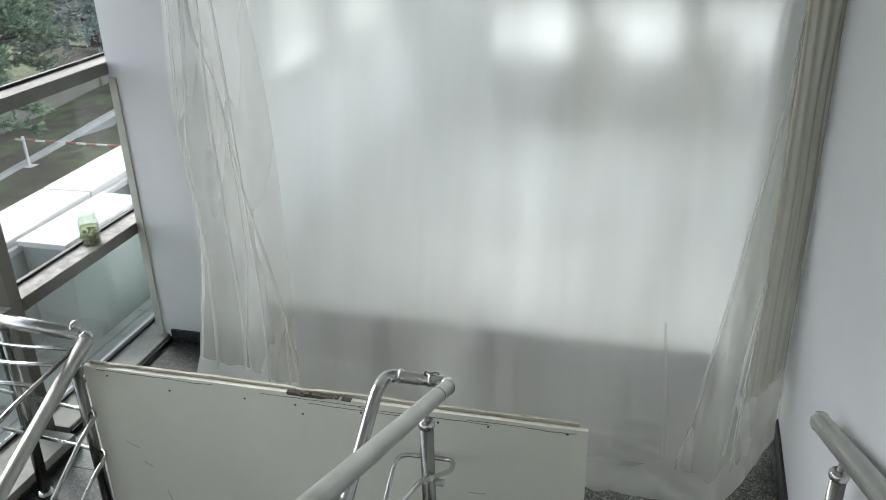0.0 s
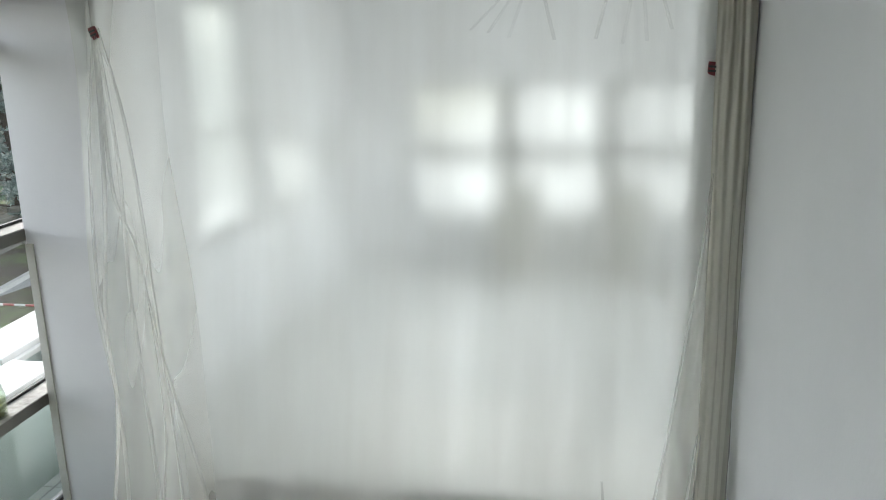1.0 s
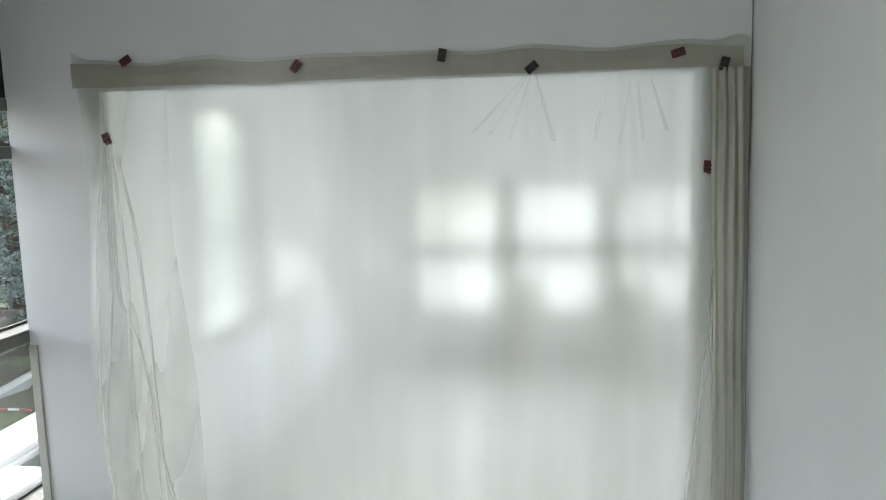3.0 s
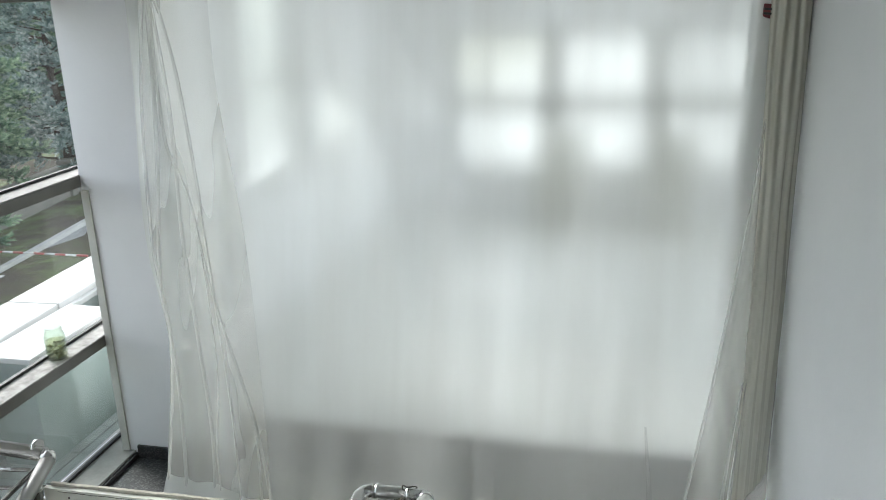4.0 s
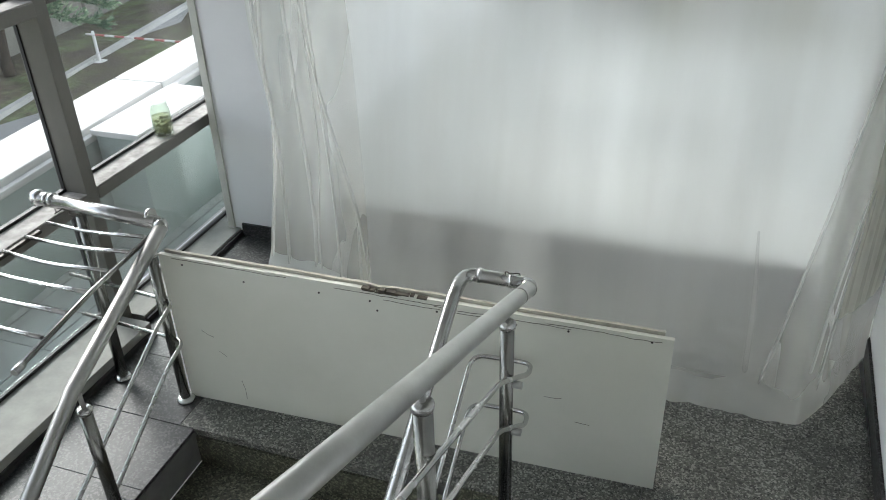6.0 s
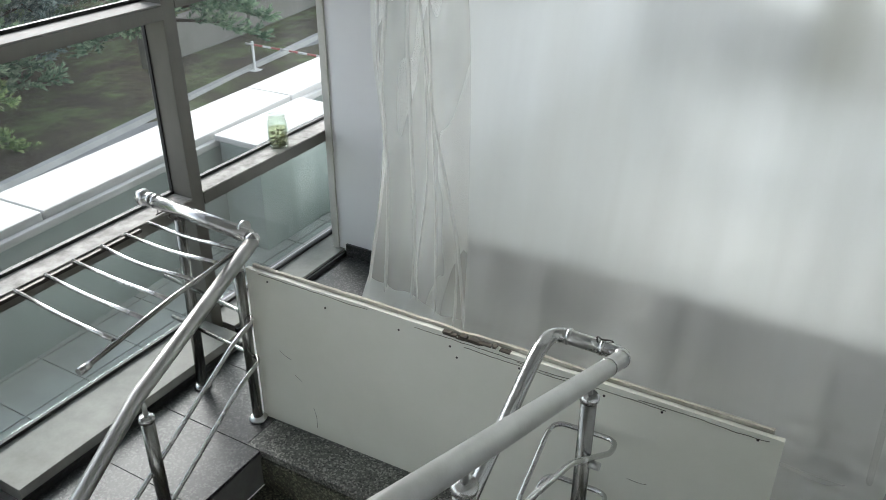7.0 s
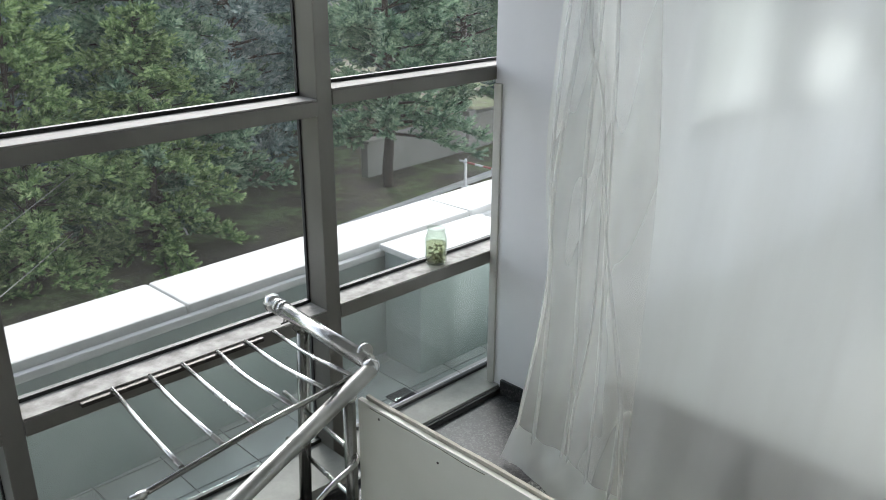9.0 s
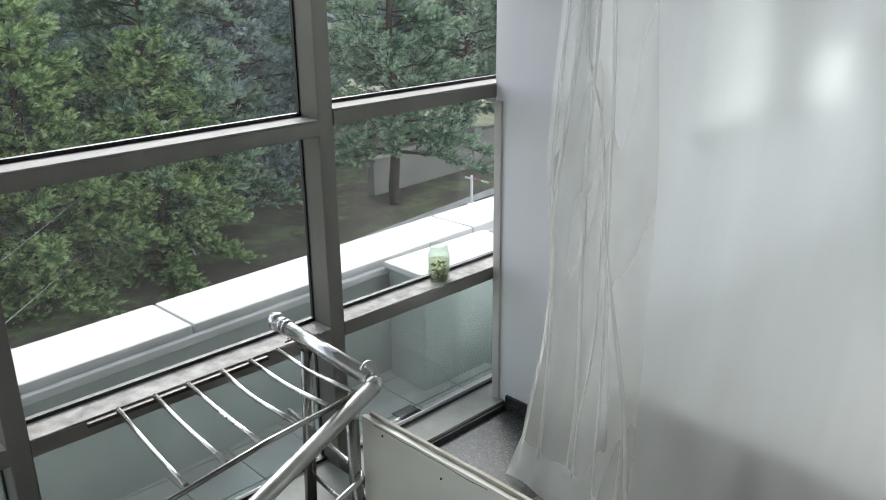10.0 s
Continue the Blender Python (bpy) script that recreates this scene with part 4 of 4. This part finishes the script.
for k in range(46):
    a, r, z = rnd.random() * 6.28, 0.030 * math.sqrt(rnd.random()), 0.70 + 0.075 * rnd.random()
    c = Vector((-2.115 + r * math.cos(a), 3.41 + r * math.sin(a), z))
    u = Vector((rnd.gauss(0, 1), rnd.gauss(0, 1), rnd.gauss(0, 0.6))).normalized() * 0.014
    w = u.cross(Vector((rnd.gauss(0, 1), rnd.gauss(0, 1), rnd.gauss(0, 1)))).normalized() * 0.007
    t = u.cross(w).normalized() * 0.003
    vs = [stuff.verts.new(c + p) for p in (u, w + t, -u, -w + t, t * 2)]
    for q in ((0, 1, 4), (1, 2, 4), (2, 3, 4), (3, 0, 4), (3, 2, 1, 0)):
        stuff.faces.new([vs[i] for i in q])
part("leaves", stuff, PICKLE, jar, "yellow-green leaves in brine")

# ---- balcony outside ----
structure("balcony_floor", box(-3.0, -2.20, -3, 9.0, -0.28, -0.172), GROUT, "balcony floor of white square tiles", "floor")
par = thing("parapet", (-3.1, 3, -0.1), "wide white painted concrete parapet outside the windows", "parapet", kind="structure")
for a, b in ((-3.0, 0.77), (0.77, 2.61), (2.61, 4.46), (4.46, 6.3), (6.3, 9.0)):
    part("coping", box(-3.215, -2.862, a + 0.005, b - 0.005, 0.43, 0.50, 0.014), CONCRETE, par)
part("inner_lip", box(-2.861, -2.825, -3.0, 9.0, 0.425, 0.462, 0.008), CONCRETE, par)
part("inner_face", box(-3.16, -2.855, -3.0, 9.0, -3.0, 0.429), BALCONY_WALL, par)
par.rotation_euler[2] = 0.045
blk = thing("masonry_block", (-2.7, 4.1, -0.17), "low white rendered masonry block on the balcony", "block", kind="structure")
part("body", box(-2.85, -2.57, 3.74, 4.46, -0.171, 0.46, 0.01), BALCONY_WALL, blk)
part("top", box(-2.87, -2.555, 3.725, 4.48, 0.461, 0.495, 0.008), CONCRETE, blk)
part("top", box(-2.90, -2.54, 4.82, 5.6, 0.461, 0.495, 0.008), CONCRETE, blk)
part("body", box(-2.88, -2.56, 4.84, 5.58, -0.171, 0.46, 0.01), BALCONY_WALL, blk)

# ---- the grounds ----
GZ = -3.0
bm = bmesh.new()
n = 60
grid = []
for i in range(n + 1):
    row = []
    for j in range(n + 1):
        x = -7.5 - 600 * (i / n) ** 3
        y = -400 + 800 * j / n
        y = 8 + (y - 0) * (0.12 + 0.88 * abs(j / n * 2 - 1))
        row.append(bm.verts.new((x, y, GZ + (0.25 * noise.noise(Vector((x * 0.15, y * 0.15, 0))) if x > -60 else 0))))
    grid.append(row)
for a, b in zip(grid, grid[1:]):
    for j in range(n):
        bm.faces.new((a[j], b[j], b[j + 1], a[j + 1]))
bmesh.ops.recalc_face_normals(bm, faces=bm.faces)
for f in bm.faces:
    f.smooth = True
structure("ground", bm, GROUND, "rough grass and bare soil under the trees", "ground")
structure("near_ground", box(-7.5, 60, -400, 400, GZ - 0.3, GZ - 0.06), ASPHALT, "paved yard round the building", "pavement")


# road, kerb, low wall
def slanted(bm, edge=-11.0):
    """The road's far edge runs slightly askew to the building."""
    for v in bm.verts:
        if v.co.x < edge:
            v.co.x -= 0.141 * (v.co.y - 13.3)
    return bm


road = structure("road", slanted(box(-11.60, -7.5, -16, 45, GZ - 0.2, GZ + 0.02)), ASPHALT, "pale asphalt road beside the grounds", "road")
kerb = structure("kerb", slanted(box(-11.72, -11.60, -16, 45, GZ - 0.2, GZ + 0.13)), KERB, "concrete kerb along the grass verge", "kerb")
low = thing("low_wall", (-13.6, 12, GZ), "low pale boundary wall behind the trees", "wall", kind="structure")
for k in range(8):
    y = 12.4 + k * 4.0
    part("panel", box(-13.8, -13.6, y + 0.03, y + 3.7, GZ - 0.4, GZ + 0.75, 0.02), STONE_WALL, low)
    part("coping", box(-13.84, -13.56, y + 0.03, y + 3.7, GZ + 0.751, GZ + 0.83, 0.02), STONE_WALL, low)
    part("pillar", box(-13.88, -13.52, y + 3.7, y + 4.03, GZ - 0.4, GZ + 0.95, 0.03), STONE_WALL, low)
low.rotation_euler[2] = 0.13

bar = thing("road_barrier", (-11.55, 13.3, GZ), "red and white striped barrier pole across the road", "barrier")
for k in range(10):
    x = -11.65 + k * 0.23
    part("stripe", tube([(x, 13.3, GZ + 0.62), (x + 0.23, 13.3, GZ + 0.62)], 0.022, 10), RED if k % 2 else WHITE, bar)
part("post", tube([(-11.55, 13.38, GZ - 0.2), (-11.55, 13.38, GZ + 0.66)], 0.03, 10), WHITE, bar)
part("foot", box(-11.70, -11.42, 13.26, 13.5, GZ - 0.05, GZ + 0.06, 0.015), WHITE, bar)


# bent tube stands in for a thin, unidentified white shape
def pipe_stub(x, y):
    ob = thing("bent_pipe", (x, y, GZ), "small white bent stub standing in for a thin shape in the verge", "pipe", group="pipes in the verge")
    part("body", tube(rounded([(x, y, GZ - 0.1), (x, y, GZ + 0.42), (x + 0.16, y + 0.1, GZ + 0.48), (x + 0.22, y + 0.12, GZ + 0.36)], 0.1), 0.018, 8), WHITE, ob)


pipe_stub(-12.2, 7.05)


def cable(a, b):
    ob = thing("guy_cable", a, "thin grey cable stretched from the parapet to the trees", "cable", group="cables outside")
    a, b = Vector(a), Vector(b)
    part("wire", tube([a.lerp(b, k / 8) - Vector((0, 0, 0.12 * (k / 8) * (1 - k / 8))) for k in range(9)], 0.0045, 6), RAIL, ob)


cable((-3.3, 0.14, -0.18), (-13.5, 6.4, -1.45))
cable((-3.24, 1.15, 0.13), (-12.0, 5.35, -2.17))


# box added for a dim, unidentified patch in the blurred end window
def storage_box(x, y, w, h, turn):
    ob = thing("storage_box", (0, 0, 0), "olive brown box standing in for a dim shape by the passage window", "box", group="cartons by the window")
    part("body", box(-w / 2, w / 2, -0.16, 0.16, 0, h, 0.008), CARTON, ob)
    for s in (-1, 1):
        part("flap", box(-w / 2 + 0.004, w / 2 - 0.004, min(0.004 * s, 0.155 * s), max(0.004 * s, 0.155 * s), h + 0.001, h + 0.006), CARTON, ob)
    ob.matrix_world = pose(x, y, 0, 0, 0, turn)


CARTON = mottled("olive_box_face", (0.42, 0.415, 0.36), (0.52, 0.51, 0.45), 3, 60, 0.8)
storage_box(-0.17, 8.2, 0.36, 0.92, 4)
storage_box(0.95, 8.2, 0.36, 0.90, -6)


# ---- conifers ----
def conifer(seed, height, radius, clear, greens):
    """A conifer at the origin: trunk, limbs in loose tiers, twigs set with short needles."""
    rnd = random.Random(seed)
    ob = thing("conifer", (0, 0, 0), "dense dark green conifer with drooping branches", "tree", group="row of conifers")
    n = 9
    pts = [(0.06 * math.sin(k * 1.3 + seed), 0.06 * math.cos(k * 1.7 + seed), height * k / n - 0.3) for k in range(n + 1)]
    part("trunk", tube(pts, 0.1, 10, radii=[0.115 * (1 - k / n) + 0.02 for k in range(n + 1)]), BARK, ob)
    limbs = bmesh.new()
    verts, faces, young = [], [], []
    up = Vector((0, 0, 1))

    def twig(c, way, ln, count):
        """Needles all round a thin shoot; those on the outer third are paler."""
        side = way.cross(up).normalized()
        over = side.cross(way)
        for b in range(count):
            u = (b + rnd.random()) / count
            a = rnd.uniform(0, 6.283)
            out = side * math.cos(a) + over * (math.sin(a) * 0.8 + 0.15)
            d = way * 0.75 + out * (0.9 - 0.45 * u)
            ln2 = rnd.uniform(0.085, 0.15)
            w = out.cross(way) * rnd.uniform(0.013, 0.022)
            p = c + way * (ln * u)
            i = len(verts)
            e = p + d * ln2
            h = p + d * (ln2 * 0.45)
            verts.extend([p, h + w, e, h - w])
            faces.append((i, i + 1, i + 2, i + 3))
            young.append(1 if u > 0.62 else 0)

    tiers = int(height * 3.0)
    for k in range(tiers):
        for q in range(rnd.randint(4, 6)):
            h = clear + (height - clear) * (max(0.0, k + rnd.uniform(-0.3, 0.3)) / tiers) ** 0.92
            h = max(clear * 0.8, h)
            f = max(0.02, 1 - (h - clear) / (height - clear))
            reach = radius * (0.10 + 0.90 * f ** 0.75) * rnd.uniform(0.6, 1.12)
            a = k * 2.4 + q * 1.26 + rnd.uniform(-0.4, 0.4)
            out = Vector((math.cos(a), math.sin(a), 0))
            rise = rnd.uniform(-0.05, 0.55) - 0.32 * f
            p0 = Vector((0, 0, h))
            tip = p0 + out * reach + Vector((0, 0, reach * rise))
            m = p0.lerp(tip, 0.55) + Vector((0, 0, 0.08 * reach))
            tube([p0, m, tip], 0.02, 4, bm=limbs, caps=False, radii=[0.030 * (0.4 + f), 0.016, 0.005])
            across = out.cross(up)
            shoots = int(8 + 13 * reach)
            for w in range(shoots):
                t = 0.22 + 0.80 * (w + rnd.random()) / shoots
                t = min(t, 1.0)
                c = (1 - t) ** 2 * p0 + 2 * t * (1 - t) * m + t * t * tip
                s = (1 if w % 2 else -1) * rnd.uniform(0.25, 1.1) * (1.15 - 0.6 * t)
                way = (out * rnd.uniform(0.5, 1.0) + across * s + up * rnd.uniform(-0.35, 0.75)).normalized()
                ln = (0.16 + 0.34 * (1 - 0.6 * t)) * rnd.uniform(0.7, 1.2) * (0.45 + 0.55 * min(1, reach))
                twig(c, way, ln, int(10 + 44 * ln))
                if rnd.random() < 0.65:
                    fork = (way + across * rnd.uniform(-0.9, 0.9) + up * rnd.uniform(-0.3, 0.5)).normalized()
                    twig(c + way * ln * 0.5, fork, ln * 0.65, int(6 + 30 * ln))
    twig(Vector((0, 0, height - 0.5)), Vector((0.05, 0.02, 1)).normalized(), 0.6, 40)
    part("limbs", limbs, BARK, ob)
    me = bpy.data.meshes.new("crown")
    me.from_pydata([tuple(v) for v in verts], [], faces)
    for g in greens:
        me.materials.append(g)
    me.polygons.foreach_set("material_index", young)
    cr = new("crown", me)
    cr.parent = ob
    return ob


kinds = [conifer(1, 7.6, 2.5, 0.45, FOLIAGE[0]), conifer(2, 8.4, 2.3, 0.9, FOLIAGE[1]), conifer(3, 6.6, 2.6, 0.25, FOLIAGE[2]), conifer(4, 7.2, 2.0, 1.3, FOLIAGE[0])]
SPOTS = [(2, -12.5, 6.9, 130, 0.62), (2, -12.2, 3.0, 220, 0.66), (2, -12.8, 1.6, 20, 0.85), (2, -12.6, 5.0, 80, 0.72), (1, -15.0, 3.2, 140, 1.1), (0, -13.8, 7.6, 200, 0.95), (1, -15.3, 10.2, 10, 1.0), (3, -12.75, 12.3, 60, 0.95), (3, -15.2, 17.0, 150, 1.0),
         (1, -15.0, 20.6, 250, 1.0), (0, -14.6, 24.5, 30, 1.0), (2, -14.2, -2.4, 300, 1.0), (1, -18.6, 6.0, 75, 1.25), (0, -19.0, 12.4, 120, 1.2), (1, -19.5, 18.6, 190, 1.2), (0, -18.8, -0.4, 260, 1.2),
         (3, -19.4, 24.8, 310, 1.25), (1, -15.2, 28.6, 45, 1.1), (0, -15.8, 33.0, 95, 1.1), (1, -22.5, 9.3, 215, 1.35), (0, -22.8, 15.6, 330, 1.3), (1, -22.4, 2.6, 15, 1.3), (3, -14.9, 38.0, 0, 1.1), (0, -20.0, 31.0, 50, 1.3)]
used = set()
for k, x, y, turn, size in SPOTS:
    m = pose(x, y, GZ - 0.05, 0, 0, turn)
    if k in used:
        c = copy_thing(kinds[k], m)
    else:
        used.add(k)
        c = kinds[k]
        c.matrix_basis = m
    c.scale = (size, size, size)

# ---- far buildings ----
def block_of_flats(x, y, w, d, h, storeys, bays_n, turn):
    ob = thing("apartment_building", (0, 0, 0), "pale rendered apartment building far behind the trees", "building")
    part("wall", box(-d, 0, 0, w, 0, h), WALL_FAR, ob)
    part("roof", box(-d - 0.3, 0.3, -0.3, w + 0.3, h, h + 0.35, 0.03), STONE_WALL, ob)
    for s in range(storeys):
        for b in range(bays_n):
            ya, za = w * (b + 0.3) / bays_n, h * (s + 0.3) / storeys
            win = part("window", box(0.0, 0.06, ya, ya + w * 0.4 / bays_n, za, za + h * 0.45 / storeys), TRIM, ob)
            g = part("pane", box(0.061, 0.075, ya + 0.08, ya + w * 0.4 / bays_n - 0.08, za + 0.08, za + h * 0.45 / storeys - 0.08), GASKET, win)
    ob.matrix_world = pose(x, y, GZ - 0.3, 0, 0, turn)


block_of_flats(-46, 8, 22, 10, 12, 4, 7, 0)
block_of_flats(-50, 38, 26, 10, 10, 3, 8, -12)

# ---- slabs, last ----
x_cuts = [-1.985, -1.44, -0.55, 0.30, RIGHT_X - 0.002]
for a, b in zip(x_cuts, x_cuts[1:]):
    mat = GRANITE_DARK if b < -1.4 else GRANITE
    slab_piece("slab", a, b, 2.315 if b < 0 else 2.345, 2.66, mat, landing, -0.03 if b < 0 else -0.014)
    for c, d in ((2.66, 3.15), (3.15, 3.685), (3.685, 4.148)):
        slab_piece("slab", a, b, c, d, GRANITE_DARK if c > 3.6 else mat, landing)
for a, b in ((1.35, 1.99), (1.99, 2.314)):
    slab_piece("slab", -1.93, -1.372, a, b, GRANITE_DARK, side_strip)
balcony = bpy.data.objects["balcony_floor"]
for k in range(27):
    for x, w in ((-2.93, 0.13), (-2.80, 0.30), (-2.50, 0.30)):
        part("tile", box(x + 0.004, x + w - 0.004, 0.303 + 0.3 * k, 0.597 + 0.3 * k, -0.171, -0.16, 0.002), WHITE_TILE, balcony)
part("drain", box(-2.52, -2.38, 3.45, 3.58, -0.1595, -0.155, 0.002), GASKET, balcony, "dark square drain cover")
